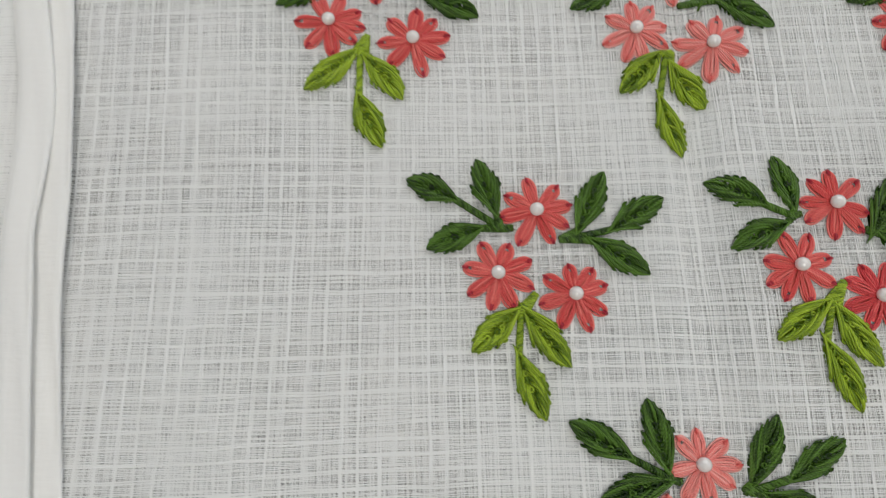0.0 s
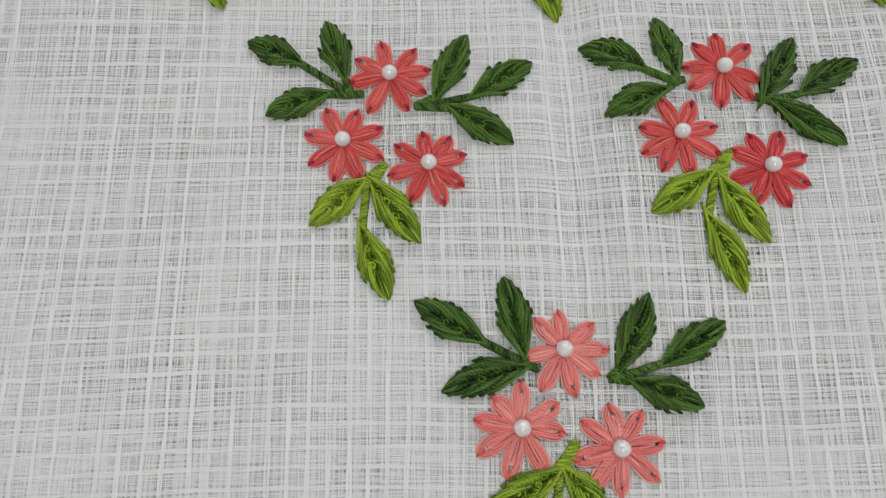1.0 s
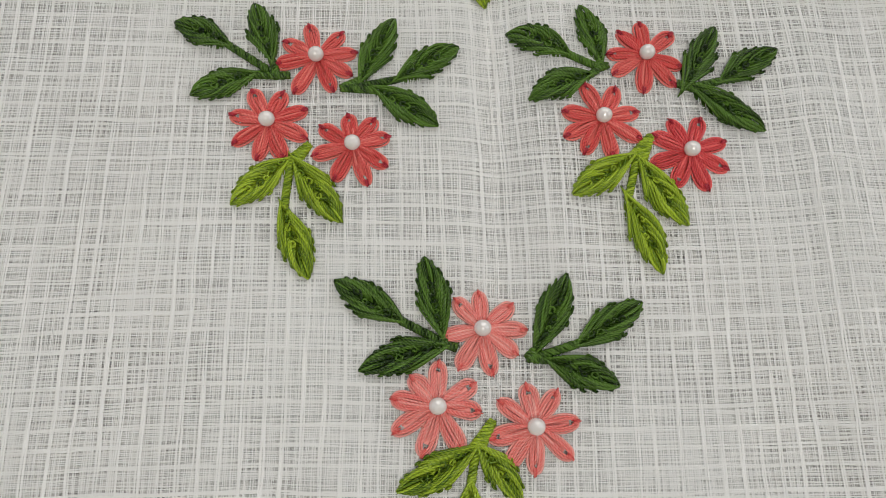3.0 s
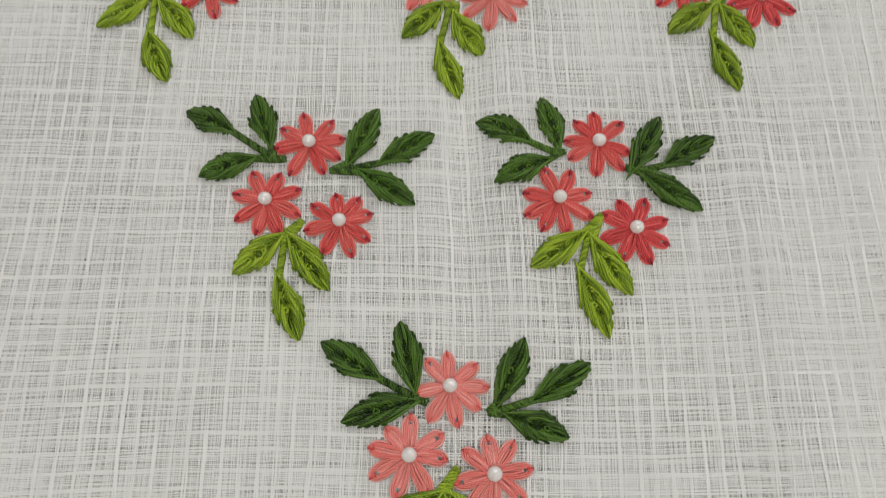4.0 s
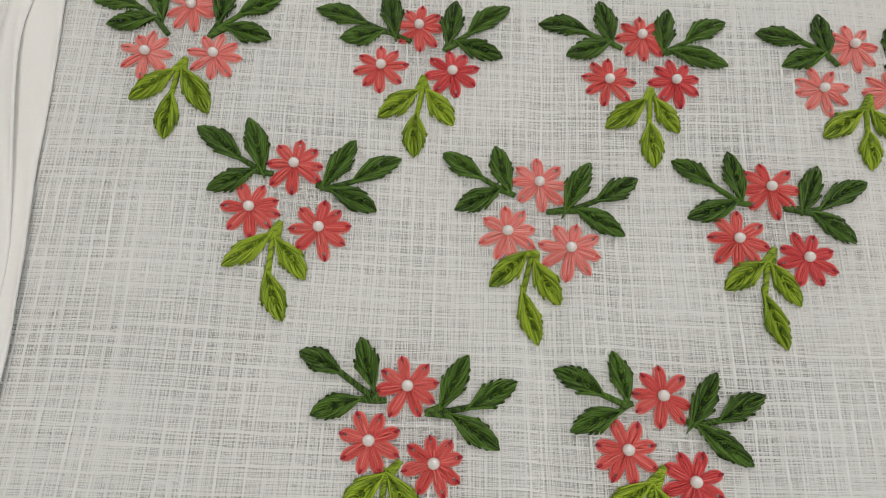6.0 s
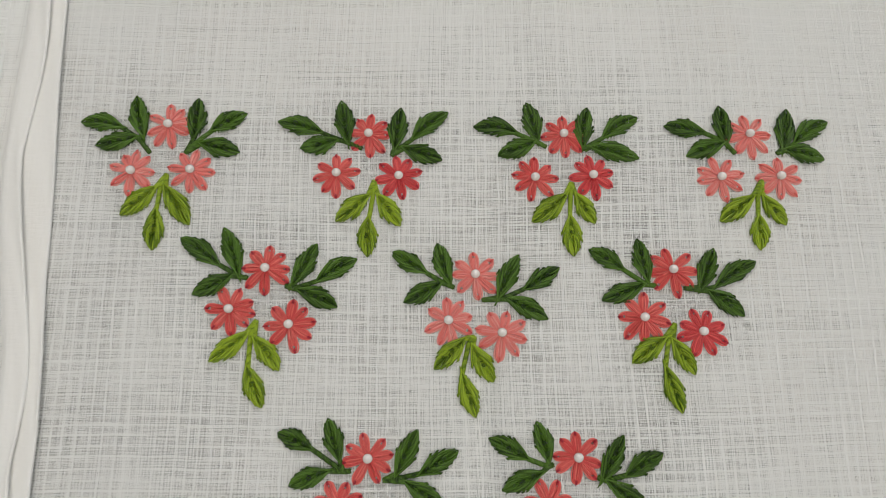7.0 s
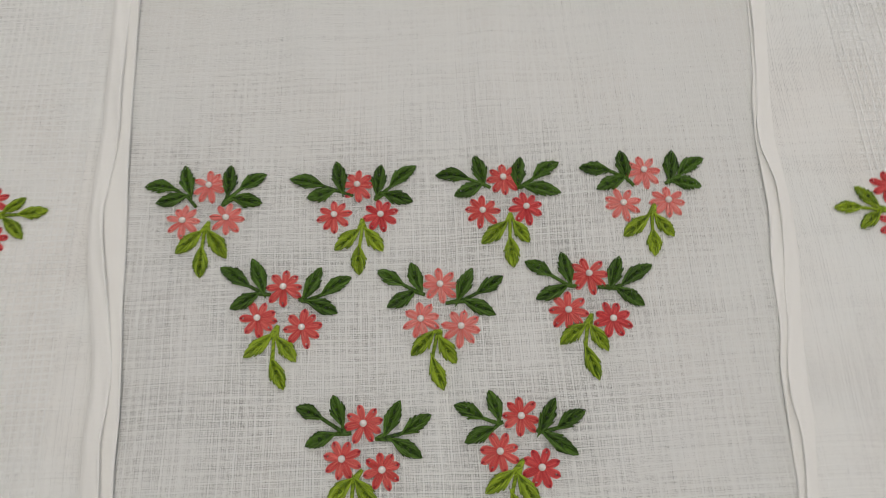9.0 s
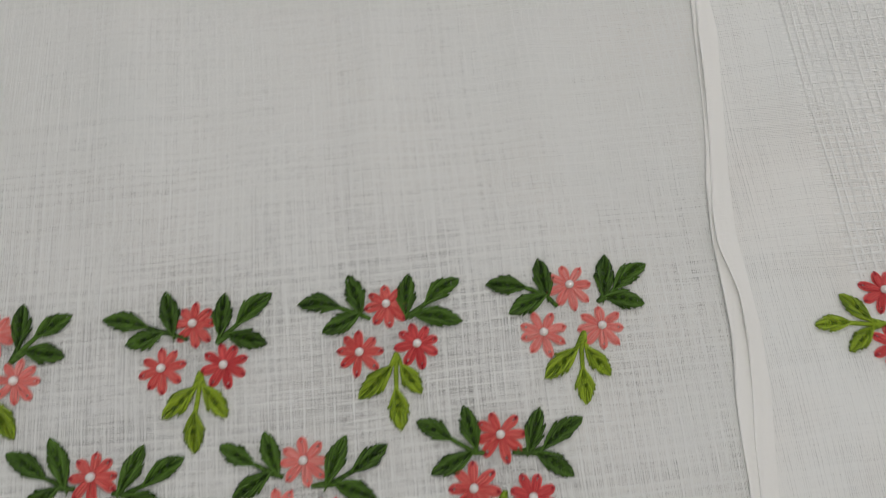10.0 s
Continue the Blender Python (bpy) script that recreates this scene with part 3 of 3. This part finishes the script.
    return tagged(part(name, verts.tolist(), quads.tolist(), YARN, parent, label), kind="stuff")


woven("weft", -0.16, 0.34, -0.158, 0.182, 0.00062, 0.0026, 0.00008, False, 4, "uneven white cotton yarns running across", panel)
woven("warp", -0.158, 0.182, -0.16, 0.34, 0.00068, 0.0028, 0.00017, True, 9, "uneven white cotton yarns running lengthwise", panel)

west = thing("sleeve_piece", (-0.25, 0.1, 0.0), "white cotton sleeve piece with a folded hem beside the panel", "fabric", "sleeve pieces")
east = thing("sleeve_piece", (0.25, 0.1, 0.0), "white cotton sleeve piece with a folded hem beside the panel", "fabric", "sleeve pieces")
sheet("sleeve_front", lambda y: (np.full_like(y, -0.37), WEST_OUTER(y) + 0.004), -0.16, 0.34, 70, 120, 0.0010, GAUZE_SLEEVE, west, wave=0.5)
sheet("sleeve_back", lambda y: (np.full_like(y, -0.371), WEST_OUTER(y) + 0.003), -0.161, 0.341, 40, 90, -0.0012, GAUZE_BACK, west, wave=0.4)
sheet("sleeve_front", lambda y: (EAST_OUTER(y) - 0.004, np.full_like(y, 0.40)), -0.16, 0.34, 70, 120, 0.0010, GAUZE_SLEEVE, east, wave=0.6)
sheet("sleeve_back", lambda y: (EAST_OUTER(y) - 0.003, np.full_like(y, 0.401)), -0.161, 0.341, 40, 90, -0.0012, GAUZE_BACK, east, wave=0.4)

for sleeve, near, far, seed in ((west, -0.152, -0.37, 12), (east, 0.184, 0.40, 15)):
    lo, hi = min(near, far), max(near, far)
    woven("weft", -0.158, 0.338, lo, hi, 0.0006, 0.0026, 0.00108, False, seed, "white cotton yarns of a woven check", sleeve, True)
    woven("warp", lo, hi, -0.158, 0.338, 0.0006, 0.0028, 0.00118, True, seed + 1, "white cotton yarns of a woven check", sleeve, True)


def hem(name, fold, root, low, high, parent, flutter, seed, label=""):
    """A folded strip: it comes out of the sleeve at root(y), runs to a rounded fold at fold(y) and back underneath."""
    ys = np.linspace(-0.16, 0.34, 260)
    f, r = fold(ys), root(ys)
    way = np.sign(f - r)
    rng = random.Random(seed)
    ph = [rng.uniform(0, 6.3) for _ in range(4)]
    sway = flutter * (0.5 + 0.5 * np.sin(ys * 62 + ph[0] + 1.1 * np.sin(ys * 19 + ph[1])))
    rows = []
    wide = np.abs(f - r)
    t = (high - low) / 2
    for k in (0.0, 0.12, 0.25, 0.4, 0.55, 0.7, 0.82, 0.92):
        z = low + (high - low) * min(1.0, k / 0.25) + sway * k * k
        z = z + (0.00022 * np.sin(ys * 105 + 7 * k + ph[2]) + 0.00012 * np.sin(ys * 260 + 11 * k + ph[3])) * k
        rows.append((r + way * (wide - t) * k / 0.92, z))
    for a in (25, 55, 90, 125, 155):
        rows.append((f - way * t * (1 - math.sin(radians(a))), low + t + t * math.cos(radians(a)) + sway))
    for k in (0.8, 0.5, 0.2):
        rows.append((r + way * wide * k, np.full_like(ys, low) + sway * k * k))
    n, m = len(rows), len(ys)
    verts = [(float(x[j]), float(ys[j]), float(z[j])) for x, z in rows for j in range(m)]
    faces = [(i * m + j, i * m + j + 1, (i + 1) * m + j + 1, (i + 1) * m + j) for i in range(n - 1) for j in range(m - 1)]
    if way[0] > 0:
        faces = [q[::-1] for q in faces]
    return part(name, verts, faces, HEM, parent, label)


hem("hem_under", WEST_INNER, lambda y: WEST_MIDDLE(y) - 0.0045, 0.0004, 0.0016, west, 0.0012, 3, "smooth white folded cotton hem")
hem("hem_over", WEST_MIDDLE, WEST_OUTER, 0.0017, 0.0030, west, 0.0012, 5, "smooth white folded cotton hem")
hem("hem_under", EAST_INNER, lambda y: EAST_MIDDLE(y) + 0.0035, 0.0004, 0.0012, east, 0.0004, 8, "smooth white folded cotton hem")
hem("hem_over", EAST_MIDDLE, EAST_OUTER, 0.0011, 0.0017, east, 0.0011, 11, "smooth white folded cotton hem")

# ---------------------------------------------------------------- embroidery
PLY = 0.00017


def ground(x, y):
    """Height of the cloth under a stitch."""
    x, y = np.asarray(x, float), np.asarray(y, float)
    beside = (x < WEST_OUTER(y.ravel()).reshape(y.shape)) | (x > EAST_OUTER(y.ravel()).reshape(y.shape))
    return np.where(beside, 0.0010 + 0.55 * rise(x, y), rise(x, y))


def settled(bits, base):
    """Stitches built over a flat ground at height base, joined and laid onto the waves of the cloth."""
    verts, faces = join(bits)
    v = np.array([q[:3] for q in verts])
    lift = ground(v[:, 0], v[:, 1]) - base
    return [(*q[:2], q[2] + float(d), *q[3:]) for q, d in zip(verts, lift)], faces


def petal(rng, cx, cy, base, angle, length, width, mat, flower):
    """A chain-stitch loop of stranded floss, narrow at the root and rounded at the tip, filled by a second loop and tied down at its tip."""
    c, s = math.cos(angle), math.sin(angle)
    bits = []
    start = 0.0005
    gap = rng.choice((0.0, 0.0, 0.12, 0.20))
    lean = rng.uniform(-0.10, 0.10)

    def spot(a, o, z):
        o += lean * width * math.sin(math.pi * min(a / length, 1.0))
        return (cx + c * a - s * o, cy + s * a + c * o, base + z)

    def shape(v):
        """Half width of the loop along the petal, as a share of the widest."""
        v = min(max(v, 0.0), 1.0)
        grow = 0.40 + 0.60 * math.sin(math.pi / 2 * min(1.0, v / 0.64)) ** 1.15
        return grow if v < 0.66 else grow * max(0.0, 1 - ((v - 0.66) / 0.34) ** 2.3) ** 0.50

    # padding under the fill
    rows, cols = 8, 4
    pad = []
    for i in range(rows + 1):
        v = 0.05 + (0.70 if gap > 0.05 else 0.88) * i / rows
        for j in range(cols + 1):
            q = 2 * j / cols - 1
            pad.append(spot(start + (length - start) * v, width * 0.80 * shape(v) * q, 0.00012 + 0.00046 * (1 - q * q)) + (0.0, 0.0, 0.0))
    bits.append((pad, [(i * (cols + 1) + j, (i + 1) * (cols + 1) + j, (i + 1) * (cols + 1) + j + 1, i * (cols + 1) + j + 1) for i in range(rows) for j in range(cols)]))
    # the outer loop: strands up one side, round the tip and down the other
    for ply in range(3):
        inset = 1.0 - (0.00036 / width) * ply
        tip = length - 0.00032 * ply + rng.uniform(-1, 1) * 0.00008
        lift = (0.00036, 0.00066, 0.00072)[ply] + rng.uniform(-1, 1) * 0.00006
        wave, swell = rng.uniform(0, 6.3), rng.uniform(0.02, 0.07)
        pts = []
        for k in range(21):
            q = -1 + k / 10
            v = 1 - abs(q) ** 1.9
            side = math.copysign(1.0, q) if abs(q) > 0.03 else 0.0
            a = start + (tip - start) * v
            o = width * inset * shape(v * 0.992) * side * (1 + swell * math.sin(9 * q + wave))
            z = lift * (0.85 + 0.55 * math.sin(math.pi * min(1.0, 0.15 + 0.75 * v))) * (1 - 0.28 * v ** 6)
            pts.append(spot(a, o, z))
        bits.append(tube(pts, PLY * rng.uniform(1.15, 1.40)))
    # the fill: strands from the middle that end inside the loop's tip
    for j in range(3):
        lane = (-0.30, 0.0, 0.30)[j] + rng.uniform(-1, 1) * 0.06
        lane = math.copysign(abs(lane) + gap * 0.5, lane)
        end = length * (0.95 - gap * 0.8 - rng.uniform(0.0, 0.08))
        lift = 0.00060 + rng.uniform(-1, 1) * 0.00012
        drift = rng.uniform(-1, 1) * 0.20
        pts = []
        for k in range(9):
            v = k / 8
            a = start + (end - start) * v
            across = width * (lane + drift * math.sin(math.pi * v)) * shape(v * end / length)
            pts.append(spot(a, across, lift * (0.9 + 0.6 * math.sin(math.pi * (0.12 + 0.74 * v))) * (1 - 0.5 * v ** 5)))
        bits.append(tube(pts, PLY * rng.uniform(1.2, 1.5)))
    body = sum(len(b[1]) for b in bits)
    # the short tie at the tip, its colour darkened for the shadow inside the loop
    for strand in range(3):
        o = (strand - 1) * 0.00022 + rng.uniform(-1, 1) * 0.00008
        first, last = length * rng.uniform(0.83, 0.88), length + rng.uniform(0.0001, 0.0005)
        pts = [spot(first + (last - first) * k / 4, o * (1 - 0.3 * k / 4), 0.0003 + 0.00066 * math.sin(math.pi * (0.1 + 0.85 * k / 4))) for k in range(5)]
        bits.append(tube(pts, PLY * 0.95))
    v, f = settled(bits, base)
    return part("petal", v, f, mat, flower, tail=(body, DEEP[mat]))


# tie colour for each petal floss, darker to paint the tip's shadow
DEEP = {CORAL: SHADED_RED, SALMON: CORAL, CRIMSON: SHADED_RED}
ANGLES = (100, 55, 12, -30, -72, -115, -160, 150)
PETALS = {
    "c1": ((104, 48, 8, -29, -65, -119, -170, 151), (117, 67, 20, -25, -67, -103, -145, 168), (99, 52, 15, -34, -70, -116, -165, 148)),
    "c2": ((133, 94, 40, -19, -51, -97, -149, 177), (115, 64, 11, -31, -79, -119, -151, 173), (116, 67, 16, -28, -71, -116, -161, 153)),
    "d1": ((94, 132, 38, -3, -38, -79, -122, -168), (88, 132, 169, -151, -109, -62, -8, 30), (100, 56, 6, -42, -93, -126, -166, 143)),
    "b1": ((82, 39, -3, -33, -90, -133, 180, 132), (65, 18, -12, -42, -83, -130, 177, 117), (82, 44, 6, -32, -75, -132, -176, 136)),
    "b2": ((95, 40, -7, -43, -83, -134, -178, 148), (94, 52, 10, -28, -79, -111, -155, 151), (120, 74, 25, -17, -56, -98, -149, 169)),
    "b3": ((108, 39, -5, -44, -81, -134, -172, 149), (86, 31, -14, -52, -93, -134, 178, 132), (112, 68, 17, -26, -65, -113, -166, 158)),
    "a1": ((91, 52, 14, -23, -78, -118, -154, 154), (82, 44, -4, -42, -93, -144, 165, 120), (78, 34, -6, -52, -90, -140, 172, 124)),
    "a2": ((83, 36, -3, -51, -85, -135, 174, 126), (93, 50, 8, -41, -90, -125, -165, 152), (99, 58, 14, -31, -80, -126, -170, 146)),
    "a3": ((92, 40, -9, -45, -86, -125, -172, 145), (90, 38, -2, -47, -102, -148, 171, 130), (102, 55, 10, -31, -83, -125, -174, 142)),
    "a4": ((103, 49, -3, -48, -85, -125, -167, 149), (111, 57, 9, -33, -80, -128, -171, 157), (90, 29, -11, -54, -92, -138, -176, 145)),
}


def flower_at(rng, x, y, mat, size, parent, angles):
    x, y = x / 1000, y / 1000
    base = float(ground(x, y))
    bits = []
    for k in range(7):
        a = 2 * math.pi * k / 7
        pts = [(x + 0.0011 * math.cos(a + d), y + 0.0011 * math.sin(a + d), base + 0.00065 + 0.0002 * math.sin(3 * d + k)) for d in np.linspace(0, 1.3, 5)]
        bits.append(tube(pts, PLY * 1.2))
    v, f = settled(bits, base)
    bloom = part("flower", v, f, mat, parent)
    for a in angles:
        ang = radians(a)
        r = size * (0.0071 - 0.0006 * math.sin(ang) + rng.uniform(-1, 1) * 0.0005)
        petal(rng, x, y, base, ang, r, size * rng.uniform(0.00122, 0.00146), mat, bloom)
    # the bead, slightly flattened along its hole
    n, m, rad = 24, 14, 0.00145
    verts = [(x, y, base + 0.0019 + rad)]
    for i in range(1, m):
        th = math.pi * i / m
        verts += [(x + rad * math.sin(th) * math.cos(2 * math.pi * j / n), y + rad * 0.96 * math.sin(th) * math.sin(2 * math.pi * j / n),
                   base + 0.0019 + rad * 0.95 * math.cos(th)) for j in range(n)]
    verts.append((x, y, base + 0.0019 - rad))
    faces = [(0, 1 + j, 1 + (j + 1) % n) for j in range(n)]
    faces += [(1 + (i - 1) * n + j, 1 + i * n + j, 1 + i * n + (j + 1) % n, 1 + (i - 1) * n + (j + 1) % n) for i in range(1, m - 1) for j in range(n)]
    faces += [(len(verts) - 1, 1 + (m - 2) * n + (j + 1) % n, 1 + (m - 2) * n + j) for j in range(n)]
    part("pearl_bead", verts, faces, PEARL, bloom, "small white pearl bead")
    return bloom


def leaf_at(rng, tip, root, mat, parent, fat, broad, lean):
    """A leaf of nested looped stitches that sweep from a knotted rib out along the rim, with a scalloped edge of loop turns."""
    tip, root = np.array(tip) / 1000, np.array(root) / 1000
    way = tip - root
    length = float(np.linalg.norm(way))
    way /= length
    off = np.array((-way[1], way[0]))
    half = min(fat * broad * length, 0.00266 * broad)
    bow = (math.copysign(lean, off[1]) + rng.uniform(-0.03, 0.03)) * length
    base = float(ground(*((tip + root) / 2)))
    bits = []

    def spot(u, v, z):
        p = root + way * (u * length) + off * (v + bow * math.sin(math.pi * min(max(u, 0), 1)))
        return (float(p[0]), float(p[1]), base + z)

    def rim(u):
        u = min(max(u, 0.0), 1.0)
        return half * math.sin(math.pi * u ** 0.92) ** 0.78 if 0 < u < 1 else 0.0

    count = max(5, int(length / 0.00185))
    for i in range(count):
        u0 = -0.06 + 0.74 * i / (count - 1)
        for side in (1, -1):
            reach = 0.44 + 0.10 * (1 - u0) + rng.uniform(-1, 1) * 0.05
            proud = rng.uniform(0.90, 1.08)
            heave = rng.uniform(-1, 1) * 0.00026
            slip = rng.uniform(-1, 1) * 0.035
            sweep = rng.uniform(0.50, 0.72)
            ends = []
            for strand in range(4):
                us = u0 + slip + (strand - 1.5) * 0.032 + rng.uniform(-1, 1) * 0.014
                ue = min(u0 + reach + (1.5 - abs(strand - 1.5)) * 0.014 - strand * 0.014, 1.0 + rng.uniform(-0.01, 0.02))
                share = (1.0, 0.90, 0.79, 0.67)[strand] * proud
                share *= 1.0 if i < count - 1 else 0.35
                wob = rng.uniform(-1, 1) * 0.00022
                rough = rng.uniform(-1, 1) * 0.00010
                pts = []
                for k in range(8):
                    q = k / 7
                    u = us + (ue - us) * q
                    v = 0.00017 + rim(u) * share * q ** sweep + wob * math.sin(math.pi * q)
                    v = side * min(v, rim(u) * 1.05 + 0.00012)
                    z = 0.00036 + (heave + rough) * math.sin(math.pi * q) + 0.00080 * math.sin(math.pi * (0.06 + 0.80 * q)) - 0.00024 * q ** 4 + 0.00020 * (strand % 2)
                    pts.append(spot(u, v, z))
                ends.append((ue, v))
                bits.append(tube(pts, PLY * rng.uniform(1.05, 1.45)))
            # the turn of the loop at the rim
            (ua, va), (ub, vb) = ends[0], ends[2]
            um, vm = (ua + ub) / 2, max(abs(va), abs(vb)) * side
            for strand in range(2 if um < 0.93 else 0):
                out = 0.00010 + 0.00013 * strand
                run = 0.00052 / length
                pts = [spot(um + run * math.sin(w), vm + side * out * math.cos(w), 0.00042 + 0.00020 * strand + 0.00014 * math.cos(w)) for w in (-1.5, -0.9, -0.3, 0.3, 0.9, 1.5)]
                bits.append(tube(pts, PLY * rng.uniform(1.0, 1.25)))
    # a few strands that stray along the leaf
    for _ in range(6):
        u, side = rng.uniform(0.08, 0.55), rng.choice((-1, 1))
        v0, v1 = rng.uniform(0.15, 0.5), rng.uniform(0.45, 0.85)
        run = rng.uniform(0.2, 0.36)
        pts = [spot(u + run * q, side * rim(u + run * q) * (v0 + (v1 - v0) * q), 0.00088 + 0.00036 * math.sin(math.pi * q)) for q in (0.0, 0.2, 0.4, 0.6, 0.8, 1.0)]
        bits.append(tube(pts, PLY * rng.uniform(1.0, 1.3)))
    # padding under the stitches
    n, m = 12, 5
    verts = [spot(i / n, rim(i / n) * 0.9 * (2 * j / m - 1), 0.00008 + 0.00022 * (1 - (2 * j / m - 1) ** 2) * (1 if 0 < i < n else 0)) + (0.0, 0.0, 0.0) for i in range(n + 1) for j in range(m + 1)]
    bits.append((verts, [(i * (m + 1) + j, (i + 1) * (m + 1) + j, (i + 1) * (m + 1) + j + 1, i * (m + 1) + j + 1) for i in range(n) for j in range(m)]))
    # the knots along the rib: small loops, some coloured darker for the shade in the rib, with short ties between them
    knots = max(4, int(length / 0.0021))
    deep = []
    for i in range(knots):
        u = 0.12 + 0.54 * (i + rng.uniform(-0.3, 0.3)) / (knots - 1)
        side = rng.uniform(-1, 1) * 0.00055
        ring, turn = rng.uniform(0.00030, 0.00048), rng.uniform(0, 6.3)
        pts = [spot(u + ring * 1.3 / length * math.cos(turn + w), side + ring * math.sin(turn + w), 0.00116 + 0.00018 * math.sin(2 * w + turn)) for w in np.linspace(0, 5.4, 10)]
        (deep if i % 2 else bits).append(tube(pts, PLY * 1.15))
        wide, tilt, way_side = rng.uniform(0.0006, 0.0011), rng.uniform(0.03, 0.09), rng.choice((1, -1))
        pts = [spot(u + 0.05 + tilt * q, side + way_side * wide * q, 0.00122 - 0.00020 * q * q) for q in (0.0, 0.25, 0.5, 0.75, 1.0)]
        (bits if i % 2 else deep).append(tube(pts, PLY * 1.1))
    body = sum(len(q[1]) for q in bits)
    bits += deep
    v, f = settled(bits, base)
    return part("leaf", v, f, mat, parent, tail=(body, SHADED_DARK_GREEN if mat is DARK_GREEN else SHADED_LIGHT_GREEN))


def rope(rng, knots, thick=0.00052):
    """A twisted stem stitch along knots in millimetres."""
    k = np.array(knots, float) / 1000
    seg = np.linalg.norm(np.diff(k, axis=0), axis=1)
    at = np.r_[0, np.cumsum(seg)]
    n = max(10, int(at[-1] / 0.00035))
    s = np.linspace(0, at[-1], n)
    x, y = np.interp(s, at, k[:, 0]), np.interp(s, at, k[:, 1])
    for _ in range(3):
        x[1:-1] = (x[:-2] + x[1:-1] * 2 + x[2:]) / 4
        y[1:-1] = (y[:-2] + y[1:-1] * 2 + y[2:]) / 4
    dx, dy = np.gradient(x), np.gradient(y)
    d = np.hypot(dx, dy) + 1e-12
    base = ground(x, y)
    out = []
    for p in range(4):
        ph = p * math.pi / 2 + rng.uniform(-0.2, 0.2)
        a = s / 0.0026 * 2 * math.pi + ph
        side = thick * np.cos(a)
        z = base + 0.00045 + thick * 0.8 * np.sin(a)
        out.append(tube(np.stack([x - dy / d * side, y + dx / d * side, z], 1), PLY * 1.75))
    return out


def sprig(key, plan, group):
    rng = random.Random(key)
    beads = plan["beads"]
    mid = np.mean(beads, axis=0) / 1000
    tone = {SALMON: "salmon pink", CORAL: "coral red", CRIMSON: "deep crimson"}[plan["colours"][0]]
    where = "white cotton panel" if abs(mid[0]) < 0.15 else "white sleeve"
    ob = thing("embroidered_sprig", (mid[0], mid[1], float(ground(*mid))), f"{tone} embroidered flower sprig with pearl beads on {where}", "embroidery", group)
    l1t, l1b, l2t, l2b, l3t, l3b, lend, ljoin = plan["left"]
    r1t, r1b, r2t, r2b, r3t, r3b, rend = plan["right"]
    g1t, g1b, g2t, g2b, g3t, g3b, gtop = plan["low"]

    def half(a, b, q=0.5):
        return (a[0] + (b[0] - a[0]) * q, a[1] + (b[1] - a[1]) * q)
    for knots, mat in (((l1b, ljoin, lend), DARK_GREEN), ((l2b, ljoin), DARK_GREEN), ((l3b, ljoin, lend), DARK_GREEN),
                       ((r1b, rend), DARK_GREEN), ((r2b, half(r1b, r3b), rend), DARK_GREEN), ((r3b, rend), DARK_GREEN),
                       ((g1b, half(g1b, gtop, 0.4), gtop), LIGHT_GREEN), ((g2b, half(g2b, gtop, 0.4), gtop), LIGHT_GREEN), ((g3b, half(g1b, g2b), gtop), LIGHT_GREEN)):
        v, f = join(rope(rng, knots))
        part("stem", v, f, mat, ob)
    broad, bow = {"a": (1.13, 0.055), "b": (1.06, 0.03)}.get(key[0], (1.0, 0.0))
    for tip, root, mat, fat, lean in ((l1t, l1b, DARK_GREEN, 0.235, bow), (l2t, l2b, DARK_GREEN, 0.225, 0), (l3t, l3b, DARK_GREEN, 0.235, 0),
                                      (r1t, r1b, DARK_GREEN, 0.23, 0), (r2t, r2b, DARK_GREEN, 0.235, bow), (r3t, r3b, DARK_GREEN, 0.23, bow / 2),
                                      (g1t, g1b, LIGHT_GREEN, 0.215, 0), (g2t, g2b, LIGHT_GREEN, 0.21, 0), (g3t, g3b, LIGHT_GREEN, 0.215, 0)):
        leaf_at(rng, tip, half(root, tip, -0.06), mat, ob, fat, broad, lean)
    for n, ((x, y), mat) in enumerate(zip(beads, plan["colours"])):
        turn = rng.uniform(-9, 9)
        angles = PETALS[key][n] if key in PETALS else [a + turn + rng.uniform(-6, 6) for a in ANGLES]
        flower_at(rng, x, y, mat, rng.uniform(0.98, 1.04) * {"a": 0.99, "b": 1.05, "c": 1.0, "d": 1.02}.get(key[0], 1.0), ob, angles)
    return ob


for key, plan in SPRIGS.items():
    sprig(key, plan, "sprigs in a triangle" if len(key) == 2 else "sprigs on the sleeves")
